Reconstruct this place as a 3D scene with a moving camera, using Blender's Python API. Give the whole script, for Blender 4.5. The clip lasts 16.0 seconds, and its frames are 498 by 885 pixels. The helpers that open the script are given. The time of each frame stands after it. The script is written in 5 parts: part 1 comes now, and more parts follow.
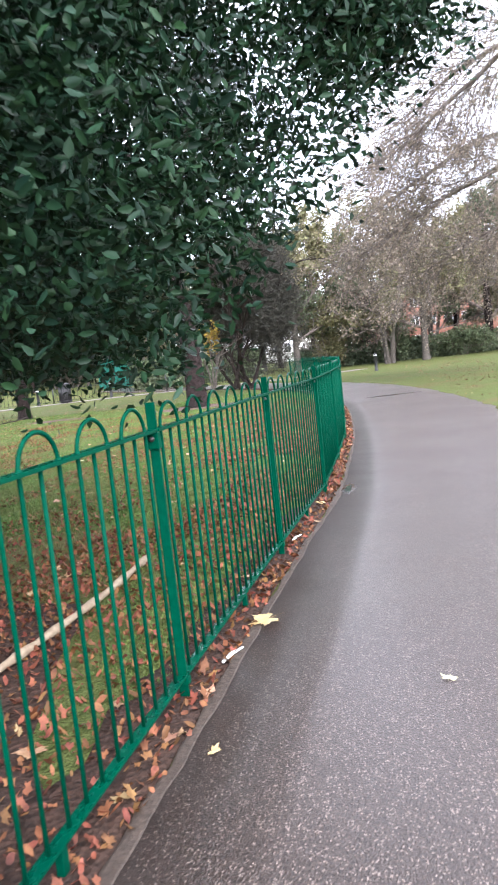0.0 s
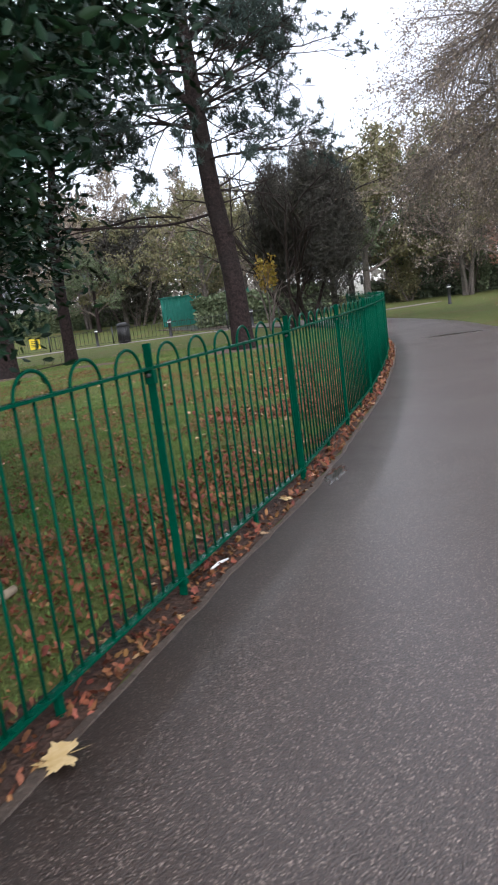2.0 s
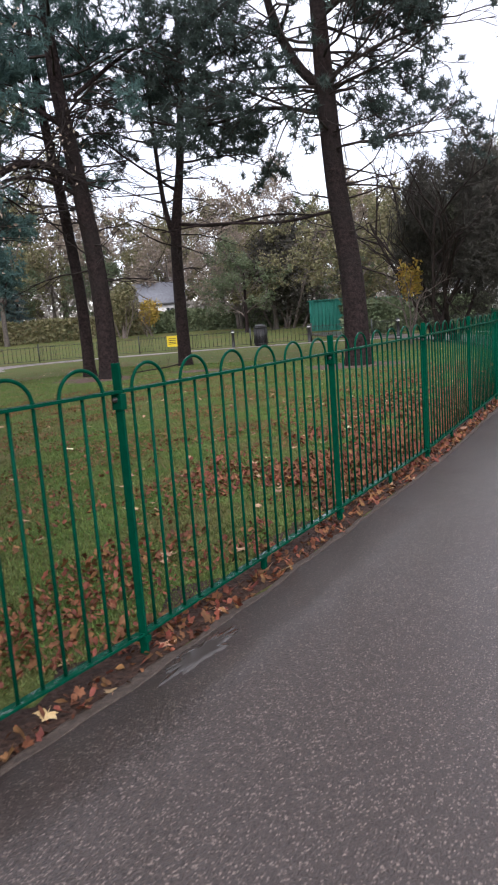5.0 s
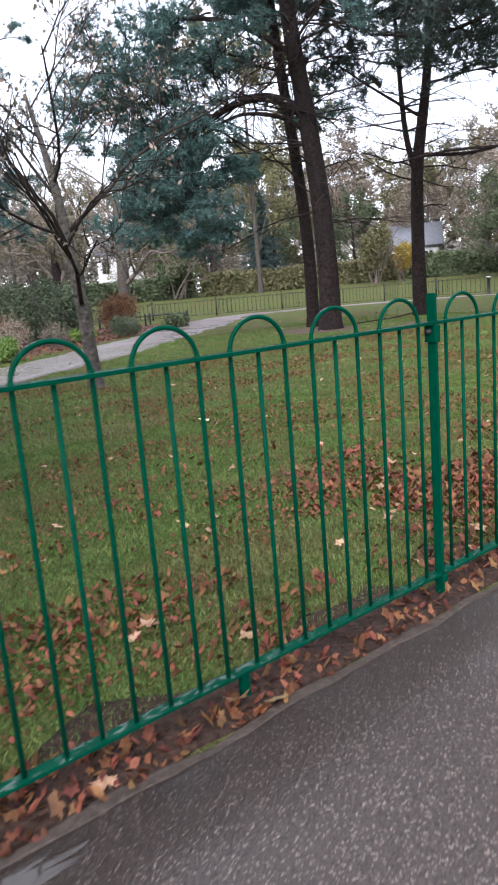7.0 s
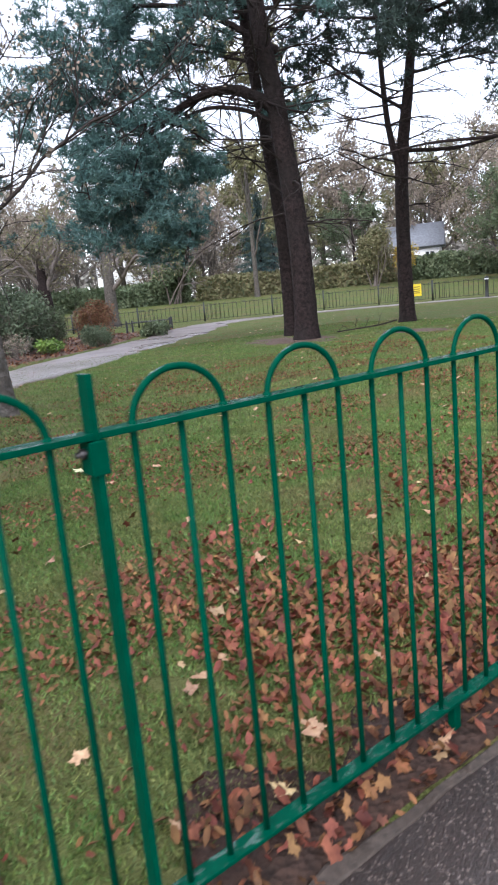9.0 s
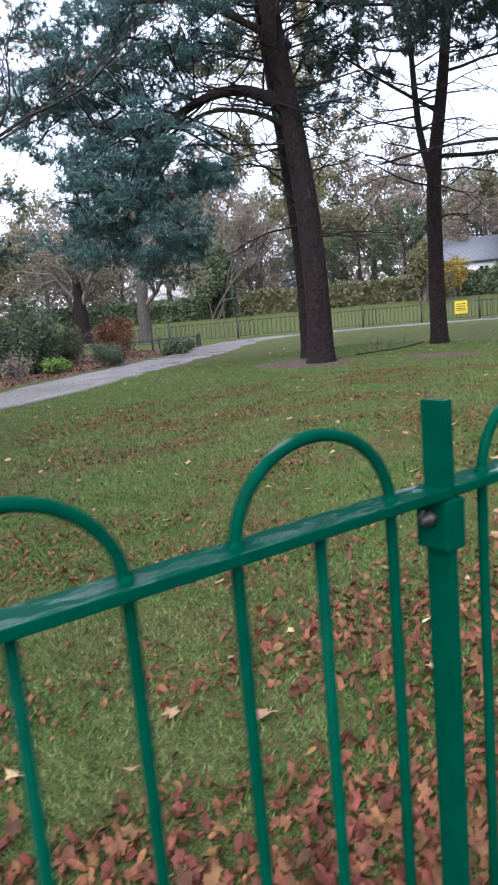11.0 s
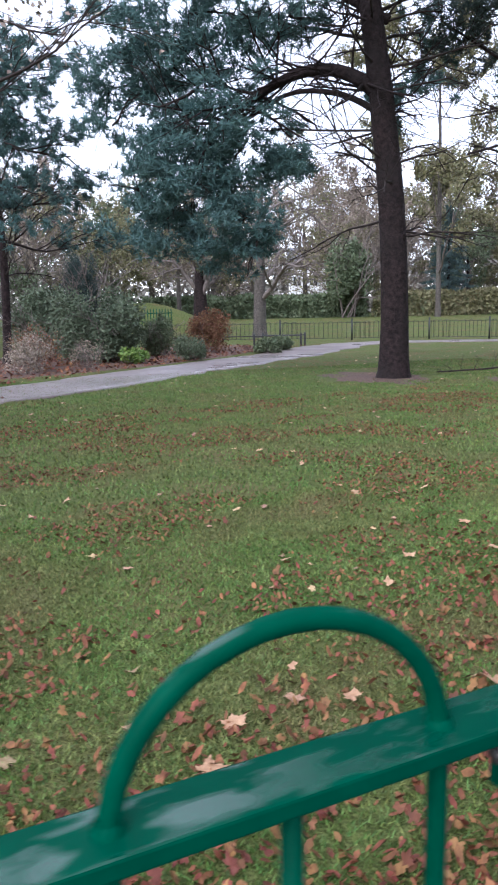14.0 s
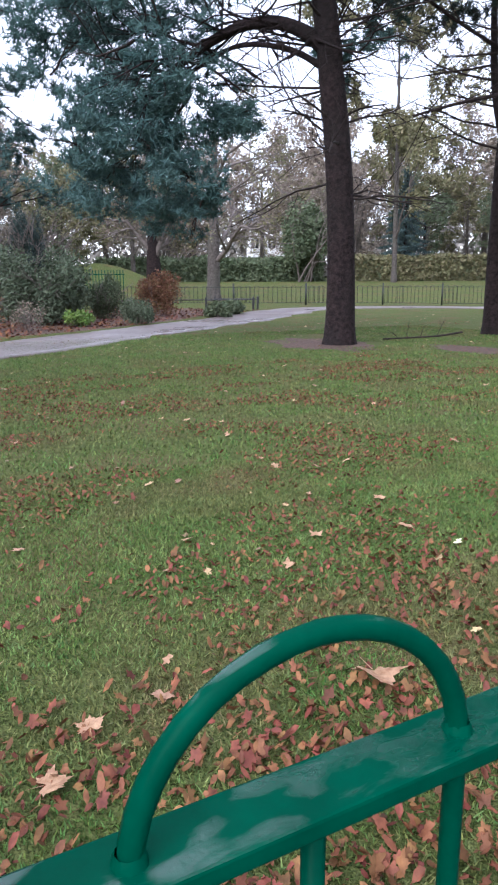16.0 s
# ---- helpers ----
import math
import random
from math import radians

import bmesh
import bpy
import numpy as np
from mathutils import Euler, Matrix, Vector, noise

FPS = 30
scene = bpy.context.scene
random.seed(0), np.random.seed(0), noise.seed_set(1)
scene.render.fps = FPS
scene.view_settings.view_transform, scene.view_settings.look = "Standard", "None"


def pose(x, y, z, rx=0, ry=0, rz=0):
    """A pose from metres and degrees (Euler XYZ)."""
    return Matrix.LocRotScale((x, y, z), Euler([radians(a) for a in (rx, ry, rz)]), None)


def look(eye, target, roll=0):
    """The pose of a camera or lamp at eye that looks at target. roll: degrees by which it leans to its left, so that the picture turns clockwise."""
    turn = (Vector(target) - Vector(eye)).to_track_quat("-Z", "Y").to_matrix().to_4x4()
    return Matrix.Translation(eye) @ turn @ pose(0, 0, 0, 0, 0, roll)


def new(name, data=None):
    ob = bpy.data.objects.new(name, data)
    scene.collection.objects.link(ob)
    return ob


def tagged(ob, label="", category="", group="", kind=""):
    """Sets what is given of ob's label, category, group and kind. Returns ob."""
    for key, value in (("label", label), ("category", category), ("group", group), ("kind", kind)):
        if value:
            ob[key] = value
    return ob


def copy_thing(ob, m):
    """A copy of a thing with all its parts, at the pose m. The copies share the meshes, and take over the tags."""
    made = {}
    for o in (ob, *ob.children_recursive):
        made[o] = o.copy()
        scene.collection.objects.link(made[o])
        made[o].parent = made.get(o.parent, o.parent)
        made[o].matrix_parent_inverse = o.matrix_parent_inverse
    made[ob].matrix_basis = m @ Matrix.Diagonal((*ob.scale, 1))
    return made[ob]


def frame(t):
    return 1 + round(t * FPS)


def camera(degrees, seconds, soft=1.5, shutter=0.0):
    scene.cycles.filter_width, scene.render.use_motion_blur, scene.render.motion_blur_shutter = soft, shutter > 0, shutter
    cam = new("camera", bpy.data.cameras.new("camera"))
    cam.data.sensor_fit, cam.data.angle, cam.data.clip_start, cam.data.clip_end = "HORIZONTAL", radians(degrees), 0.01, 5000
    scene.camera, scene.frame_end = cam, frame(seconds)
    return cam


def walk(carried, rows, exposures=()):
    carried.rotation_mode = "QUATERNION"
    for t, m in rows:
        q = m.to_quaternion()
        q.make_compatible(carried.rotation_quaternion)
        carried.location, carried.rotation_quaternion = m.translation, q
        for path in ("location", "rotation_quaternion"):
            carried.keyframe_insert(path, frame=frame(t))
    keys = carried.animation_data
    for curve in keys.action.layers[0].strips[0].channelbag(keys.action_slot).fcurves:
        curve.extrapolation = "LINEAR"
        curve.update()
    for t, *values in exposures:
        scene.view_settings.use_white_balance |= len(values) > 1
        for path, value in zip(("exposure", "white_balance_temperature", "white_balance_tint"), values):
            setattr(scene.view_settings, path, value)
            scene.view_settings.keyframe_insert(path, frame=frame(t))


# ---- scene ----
cam = camera(37.9, 16.0, soft=2.0, shutter=0.3)
PATH = [
    (0, (0.888, -1.764, 1.297), (0.551, 0.194, 1.072), -6.2),
    (0.5, (1.03, -1.354, 1.279), (0.582, 0.578, 1.024), -6.5),
    (1, (1.163, -0.948, 1.278), (0.598, 0.953, 1.014), -7.8),
    (1.5, (1.262, -0.479, 1.315), (0.818, 1.435, 0.942), -7.5),
    (2, (1.522, -0.077, 1.293), (0.957, 1.805, 0.918), -7.4),
    (2.5, (1.68, 0.344, 1.339), (1.186, 2.246, 0.968), -8.1),
    (3, (1.83, 0.842, 1.316), (1.274, 2.734, 0.981), -7.3),
    (3.5, (1.929, 1.359, 1.279), (1.255, 3.218, 0.978), -5.7),
    (4, (2.053, 1.817, 1.278), (1.385, 3.67, 0.928), -5.9),
    (4.2, (2.105, 2.001, 1.294), (1.354, 3.828, 0.983), -4.9),
    (6.3, (2.209, 3.88, 1.272), (0.995, 5.413, 0.849), -6.3),
    (7, (2.066, 4.609, 1.25), (0.562, 5.861, 0.835), -4.9),
    (8, (1.824, 5.487, 1.267), (0.274, 6.692, 0.884), -5.7),
    (8.5, (1.67, 5.909, 1.252), (0.112, 7.114, 0.903), -5.0),
    (9, (1.602, 6.289, 1.29), (0.081, 7.522, 0.883), -5.5),
    (9.2, (1.551, 6.471, 1.288), (-0.011, 7.668, 0.929), -4.7),
    (11.3, (0.995, 8.441, 1.299), (-0.635, 9.541, 0.933), -4.7),
    (11.5, (0.977, 8.577, 1.29), (-0.691, 9.613, 0.912), -3.0),
    (12, (0.941, 8.959, 1.314), (-0.801, 9.853, 0.908), -3.9),
    (12.5, (0.844, 9.375, 1.318), (-0.887, 10.31, 0.96), -0.4),
    (13, (0.838, 9.754, 1.314), (-0.962, 10.567, 1.0), -0.2),
    (13.5, (0.806, 10.154, 1.303), (-1.022, 10.88, 0.937), -1.4),
    (14, (0.764, 10.525, 1.333), (-1.042, 11.31, 0.981), -1.2),
    (14.2, (0.76, 10.626, 1.326), (-1.065, 11.36, 0.967), 1.2),
    (14.5, (0.781, 10.733, 1.331), (-1.035, 11.463, 0.918), -0.3),
    (15, (0.759, 10.831, 1.347), (-0.999, 11.703, 0.96), -1.0),
    (15.5, (0.724, 10.873, 1.342), (-1.002, 11.795, 0.93), -1.3),
    (16, (0.705, 10.883, 1.345), (-1.036, 11.76, 0.895), -0.3),
]
walk(cam, [(t, look(eye, target, roll)) for t, eye, target, roll in PATH],
     exposures=[(0, 1.75, 6150, 15), (0.7, 1.35, 6150, 13), (1.5, 0.75, 6200, 12), (3, 0.35, 6350, 16), (4.2, 0.3, 6400, 17), (6.5, 0.70, 6250, 15), (9, 0.78, 6000, 13), (12, 0.66, 5750, 15), (16, 0.76, 5750, 17)])

# ---- world and light: a bright overcast autumn sky ----
world = bpy.data.worlds.new("overcast_sky")
scene.world = world
world.use_nodes = True
wn, wl = world.node_tree.nodes, world.node_tree.links
wn.clear()
w_out = wn.new("ShaderNodeOutputWorld")
w_sky = wn.new("ShaderNodeTexSky")
w_sky.sky_type, w_sky.sun_disc = "NISHITA", False
w_sky.sun_elevation, w_sky.sun_rotation = radians(38), radians(150)
w_bg = wn.new("ShaderNodeBackground")
w_bg.inputs["Strength"].default_value = 0.06
w_cloud = wn.new("ShaderNodeTexNoise")
w_cloud.inputs["Scale"].default_value, w_cloud.inputs["Detail"].default_value = 2.2, 5
w_ramp = wn.new("ShaderNodeValToRGB")
w_ramp.color_ramp.elements[0].position, w_ramp.color_ramp.elements[0].color = 0.25, (0.80, 0.82, 0.90, 1)
w_ramp.color_ramp.elements[1].position, w_ramp.color_ramp.elements[1].color = 0.75, (1.0, 1.0, 1.0, 1)
w_bg2 = wn.new("ShaderNodeBackground")
w_bg2.inputs["Strength"].default_value = 1.1
w_add = wn.new("ShaderNodeAddShader")
wl.new(w_sky.outputs[0], w_bg.inputs[0])
wl.new(w_cloud.outputs["Fac"], w_ramp.inputs[0])
wl.new(w_ramp.outputs[0], w_bg2.inputs[0])
wl.new(w_bg.outputs[0], w_add.inputs[0])
wl.new(w_bg2.outputs[0], w_add.inputs[1])
wl.new(w_add.outputs[0], w_out.inputs[0])

sun = new("sun", bpy.data.lights.new("sun", "SUN"))
sun.data.energy, sun.data.angle, sun.data.color = 1.5, radians(40), (1.0, 0.96, 0.9)
sun.matrix_world = look((20, -35, 32), (0, 0, 0))

# ---- materials ----


def mat(name, c1, c2, scale=20.0, rough=0.7, bump=0.3, fine=0.0, c3=None, island=0.0, obj=0.0, metal=0.0, dist=0.01,
        rough2=None, coarse=0.07, spec=0.5, fleck=None, coat=0.0, sheen=0.0, trans=0.0):
    """Two colours mixed by noise at two scales, with optional stains, relief and per-piece variation."""
    m = bpy.data.materials.new(name)
    m.use_nodes = True
    n, l = m.node_tree.nodes, m.node_tree.links
    b = n["Principled BSDF"]
    co = n.new("ShaderNodeTexCoord")
    n1 = n.new("ShaderNodeTexNoise")
    n1.inputs["Scale"].default_value, n1.inputs["Detail"].default_value = scale, 8
    n1.inputs["Roughness"].default_value = 0.65
    l.new(co.outputs["Object"], n1.inputs["Vector"])
    r = n.new("ShaderNodeValToRGB")
    r.color_ramp.elements[0].position, r.color_ramp.elements[1].position = 0.35, 0.65
    r.color_ramp.elements[0].color, r.color_ramp.elements[1].color = (*c1, 1), (*c2, 1)
    l.new(n1.outputs["Fac"], r.inputs[0])
    col = r.outputs[0]
    if c3:
        n2 = n.new("ShaderNodeTexNoise")
        n2.inputs["Scale"].default_value, n2.inputs["Detail"].default_value = scale * coarse, 6
        l.new(co.outputs["Object"], n2.inputs["Vector"])
        r2 = n.new("ShaderNodeValToRGB")
        r2.color_ramp.elements[0].position, r2.color_ramp.elements[1].position = 0.48, 0.66
        l.new(n2.outputs["Fac"], r2.inputs[0])
        mx = n.new("ShaderNodeMixRGB")
        mx.inputs[2].default_value = (*c3, 1)
        sc = n.new("ShaderNodeMath")
        sc.operation = "MULTIPLY"
        sc.inputs[1].default_value = 0.65
        l.new(r2.outputs[0], sc.inputs[0])
        l.new(sc.outputs[0], mx.inputs[0])
        l.new(col, mx.inputs[1])
        col = mx.outputs[0]
    if island or obj:
        if island:
            src = n.new("ShaderNodeNewGeometry").outputs["Random Per Island"]
        else:
            src = n.new("ShaderNodeObjectInfo").outputs["Random"]
        hs = n.new("ShaderNodeHueSaturation")
        k = island or obj
        for sock, lo, hi, off in (("Hue", 0.5 - 0.05 * k, 0.5 + 0.05 * k, 7.3), ("Value", 1 - 0.75 * k, 1 + 0.75 * k, 13.7)):
            mul = n.new("ShaderNodeMath")
            mul.operation = "MULTIPLY"
            mul.inputs[1].default_value = off
            fr = n.new("ShaderNodeMath")
            fr.operation = "FRACT"
            mp = n.new("ShaderNodeMapRange")
            mp.inputs["To Min"].default_value, mp.inputs["To Max"].default_value = lo, hi
            l.new(src, mul.inputs[0])
            l.new(mul.outputs[0], fr.inputs[0])
            l.new(fr.outputs[0], mp.inputs["Value"])
            l.new(mp.outputs[0], hs.inputs[sock])
        l.new(col, hs.inputs["Color"])
        col = hs.outputs[0]
    l.new(col, b.inputs["Base Color"])
    if fleck:
        vf = n.new("ShaderNodeTexVoronoi")
        vf.inputs["Scale"].default_value = fleck
        l.new(co.outputs["Object"], vf.inputs["Vector"])
        gt = n.new("ShaderNodeMath")
        gt.operation = "GREATER_THAN"
        gt.inputs[1].default_value = 0.80
        l.new(vf.outputs["Color"], gt.inputs[0])
        fm = n.new("ShaderNodeMixRGB")
        fm.inputs[2].default_value = (0.27, 0.21, 0.178, 1)
        l.new(gt.outputs[0], fm.inputs[0])
        l.new(col, fm.inputs[1])
        l.new(fm.outputs[0], b.inputs["Base Color"])
    b.inputs["Specular IOR Level"].default_value = spec
    b.inputs["Roughness"].default_value, b.inputs["Metallic"].default_value = rough, metal
    if rough2 is not None:
        n3 = n.new("ShaderNodeTexNoise")
        n3.inputs["Scale"].default_value, n3.inputs["Detail"].default_value = scale * coarse * 0.7, 5
        l.new(co.outputs["Object"], n3.inputs["Vector"])
        mp = n.new("ShaderNodeMapRange")
        mp.inputs["From Min"].default_value, mp.inputs["From Max"].default_value = 0.35, 0.65
        mp.inputs["To Min"].default_value, mp.inputs["To Max"].default_value = rough, rough2
        l.new(n3.outputs["Fac"], mp.inputs["Value"])
        l.new(mp.outputs[0], b.inputs["Roughness"])
    if coat:
        b.inputs["Coat Weight"].default_value, b.inputs["Coat Roughness"].default_value = coat, 0.30
    if trans:
        b.inputs["Transmission Weight"].default_value = trans
    if bump:
        bp = n.new("ShaderNodeBump")
        bp.inputs["Strength"].default_value, bp.inputs["Distance"].default_value = bump, dist
        src = n1.outputs["Fac"]
        if fine:
            v = n.new("ShaderNodeTexVoronoi")
            v.inputs["Scale"].default_value = fine
            l.new(co.outputs["Object"], v.inputs["Vector"])
            ad = n.new("ShaderNodeMath")
            ad.operation = "ADD"
            l.new(src, ad.inputs[0])
            l.new(v.outputs["Distance"], ad.inputs[1])
            src = ad.outputs[0]
        l.new(src, bp.inputs["Height"])
        l.new(bp.outputs[0], b.inputs["Normal"])
    return m


M_GRASS = mat("lawn_grass", (0.060, 0.084, 0.021), (0.145, 0.170, 0.054), 14, 0.9, 0.8, 90, (0.160, 0.115, 0.056), dist=0.02, spec=0.15)
M_BLADE = mat("grass_blade", (0.070, 0.142, 0.027), (0.162, 0.228, 0.064), 3, 0.6, 0, island=0.75, c3=(0.185, 0.138, 0.064), coarse=0.35, spec=0.25)
M_SOIL = mat("leafy_soil", (0.030, 0.019, 0.014), (0.085, 0.047, 0.034), 26, 0.85, 0.9, 40, (0.045, 0.029, 0.024), dist=0.02, spec=0.25)
M_BEDSOIL = mat("bed_mulch", (0.07, 0.045, 0.032), (0.17, 0.10, 0.075), 12, 0.9, 0.9, 30, (0.10, 0.06, 0.05), dist=0.03)
M_ASPHALT = mat("wet_asphalt", (0.016, 0.010, 0.008), (0.098, 0.069, 0.058), 100, 0.5, 0.9, 140, (0.052, 0.035, 0.029), dist=0.006, rough2=0.35, coarse=0.008, fleck=190, coat=0.6)
M_PAVE = mat("pale_worn_path", (0.14, 0.108, 0.104), (0.27, 0.225, 0.22), 7, 0.45, 0.4, 0, (0.12, 0.090, 0.082), rough2=0.25)
M_EDGING = mat("weathered_concrete", (0.034, 0.024, 0.018), (0.095, 0.070, 0.054), 45, 0.7, 0.8, 0, (0.040, 0.026, 0.019))
M_PUDDLE = mat("standing_water", (0.05, 0.043, 0.04), (0.07, 0.06, 0.055), 5, 0.06, 0.0)
M_GREEN = mat("green_gloss_paint", (0.0, 0.052, 0.029), (0.0, 0.068, 0.038), 25, 0.36, 0.2, 0, (0.0, 0.044, 0.026), dist=0.004, spec=0.05)


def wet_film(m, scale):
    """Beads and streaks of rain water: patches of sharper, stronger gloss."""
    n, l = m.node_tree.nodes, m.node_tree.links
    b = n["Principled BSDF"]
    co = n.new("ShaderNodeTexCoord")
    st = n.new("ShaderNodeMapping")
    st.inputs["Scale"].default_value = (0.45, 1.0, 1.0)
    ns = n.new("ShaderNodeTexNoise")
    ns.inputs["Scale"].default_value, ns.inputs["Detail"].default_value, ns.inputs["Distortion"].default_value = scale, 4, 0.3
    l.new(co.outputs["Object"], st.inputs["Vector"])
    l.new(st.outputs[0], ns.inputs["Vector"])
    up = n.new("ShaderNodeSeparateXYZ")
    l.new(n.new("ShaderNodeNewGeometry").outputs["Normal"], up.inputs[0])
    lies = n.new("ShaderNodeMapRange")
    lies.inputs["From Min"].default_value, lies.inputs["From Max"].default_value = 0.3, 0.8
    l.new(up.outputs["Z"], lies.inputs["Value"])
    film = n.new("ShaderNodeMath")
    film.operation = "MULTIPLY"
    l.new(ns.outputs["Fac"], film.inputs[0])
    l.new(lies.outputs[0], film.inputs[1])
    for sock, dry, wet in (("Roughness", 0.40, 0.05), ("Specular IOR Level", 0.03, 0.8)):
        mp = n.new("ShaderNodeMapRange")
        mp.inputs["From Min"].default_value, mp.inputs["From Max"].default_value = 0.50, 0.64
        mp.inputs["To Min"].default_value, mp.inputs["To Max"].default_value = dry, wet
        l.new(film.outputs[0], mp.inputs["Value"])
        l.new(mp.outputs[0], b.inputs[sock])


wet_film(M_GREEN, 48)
M_DARKMETAL = mat("dark_fence_paint", (0.012, 0.016, 0.014), (0.03, 0.035, 0.03), 30, 0.5, 0.1)
M_BOLT = mat("dull_steel_bolt", (0.05, 0.05, 0.05), (0.12, 0.11, 0.11), 60, 0.45, 0.3, metal=0.7)
M_BARK = mat("dark_pine_bark", (0.010, 0.007, 0.007), (0.046, 0.031, 0.030), 13, 0.85, 1.0, 0, (0.024, 0.020, 0.019), dist=0.06, spec=0.2)
M_BARKGREY = mat("grey_bark", (0.05, 0.042, 0.036), (0.14, 0.12, 0.105), 11, 0.85, 0.9, 14, (0.08, 0.085, 0.06), dist=0.03)
M_TWIG = mat("dark_twig", (0.022, 0.017, 0.015), (0.055, 0.042, 0.038), 6, 0.8, 0, spec=0.2)
M_TWIGPALE = mat("brown_twig", (0.12, 0.098, 0.088), (0.23, 0.195, 0.178), 6, 0.8, 0, spec=0.2)
M_NEEDLE = mat("blue_green_needles", (0.050, 0.108, 0.104), (0.105, 0.185, 0.172), 2, 0.6, 0, island=0.45, spec=0.25)
M_NEEDLED = mat("dark_green_needles", (0.030, 0.052, 0.048), (0.065, 0.092, 0.080), 2, 0.6, 0, island=0.45, spec=0.25)
M_YEW = mat("dull_brown_green_needles", (0.050, 0.050, 0.043), (0.095, 0.090, 0.076), 2, 0.7, 0, island=0.5, spec=0.2)
M_SPRUCE = mat("blue_spruce_needles", (0.05, 0.085, 0.085), (0.10, 0.15, 0.145), 2, 0.6, 0, island=0.4, spec=0.2)
M_LAUREL = mat("glossy_evergreen_leaf", (0.006, 0.021, 0.012), (0.018, 0.048, 0.022), 3, 0.42, 0, island=0.6, spec=0.16)
M_LEAFOLIVE = mat("olive_autumn_leaf", (0.14, 0.14, 0.07), (0.24, 0.22, 0.12), 1, 0.65, 0, island=0.5, spec=0.2)
M_LEAFBROWN = mat("brown_autumn_leaf", (0.20, 0.165, 0.13), (0.35, 0.29, 0.23), 1, 0.7, 0, island=0.5, spec=0.2)
M_LEAFGREEN = mat("dull_green_leaf", (0.085, 0.115, 0.062), (0.155, 0.19, 0.11), 1, 0.6, 0, island=0.5, spec=0.2)
M_LEAFYELLOW = mat("yellow_autumn_leaf", (0.32, 0.22, 0.03), (0.42, 0.30, 0.06), 1, 0.6, 0, island=0.4)
M_BUSHGREY = mat("grey_green_leaf", (0.085, 0.115, 0.07), (0.15, 0.185, 0.12), 1, 0.65, 0, island=0.5, spec=0.2)
M_BUSHRUST = mat("rusty_twig_leaf", (0.15, 0.075, 0.04), (0.25, 0.14, 0.08), 1, 0.7, 0, island=0.5, spec=0.2)
M_BUSHBRIGHT = mat("bright_green_leaf", (0.10, 0.19, 0.03), (0.18, 0.28, 0.06), 1, 0.55, 0, island=0.4)
M_LITTER = mat("red_brown_litter_leaf", (0.085, 0.031, 0.016), (0.275, 0.115, 0.055), 14, 0.55, 0, island=0.55, spec=0.2)
# brown leaf paled and greyed in its base colour to imitate distance haze
M_FARHAZE = mat("haze_paled_brown_leaf", (0.24, 0.225, 0.205), (0.36, 0.335, 0.30), 0.5, 0.8, 0, island=0.4, spec=0.1)
M_LITTERPALE = mat("tan_fallen_leaf", (0.30, 0.165, 0.085), (0.50, 0.33, 0.19), 45, 0.55, 0.3, island=0.5)
M_CREAMLEAF = mat("cream_fallen_leaf", (0.62, 0.60, 0.33), (0.72, 0.70, 0.44), 30, 0.55, 0.2)
M_YELLOWLEAF = mat("yellow_fallen_leaf", (0.55, 0.38, 0.16), (0.66, 0.50, 0.27), 30, 0.5, 0.2)
M_TANLEAF = mat("dry_tan_leaf", (0.33, 0.175, 0.090), (0.54, 0.34, 0.20), 45, 0.55, 0.5, c3=(0.28, 0.13, 0.07), coarse=0.4)
M_WOODPALE = mat("pale_bare_wood", (0.28, 0.21, 0.14), (0.42, 0.33, 0.23), 20, 0.8, 0.5)
M_BLACK = mat("black_plastic", (0.012, 0.012, 0.013), (0.025, 0.025, 0.026), 15, 0.45, 0.1)
M_TEAL = mat("teal_painted_steel", (0.0, 0.16, 0.12), (0.01, 0.20, 0.15), 3, 0.5, 0.1, c3=(0.01, 0.13, 0.10))
M_SIGN = mat("yellow_sign_plastic", (0.75, 0.56, 0.02), (0.80, 0.62, 0.04), 4, 0.4, 0)
M_BRICK = mat("red_brick", (0.24, 0.10, 0.075), (0.33, 0.16, 0.12), 3, 0.85, 0.2)
M_WHITE = mat("white_render", (0.70, 0.70, 0.70), (0.82, 0.82, 0.82), 2, 0.8, 0.1)
M_ROOF = mat("grey_slate", (0.14, 0.15, 0.17), (0.22, 0.23, 0.26), 5, 0.6, 0.3)
M_GLASS = mat("dark_window_glass", (0.02, 0.025, 0.03), (0.03, 0.035, 0.04), 2, 0.08, 0)

# ---- geometry helpers ----
RNG = np.random.default_rng(7)


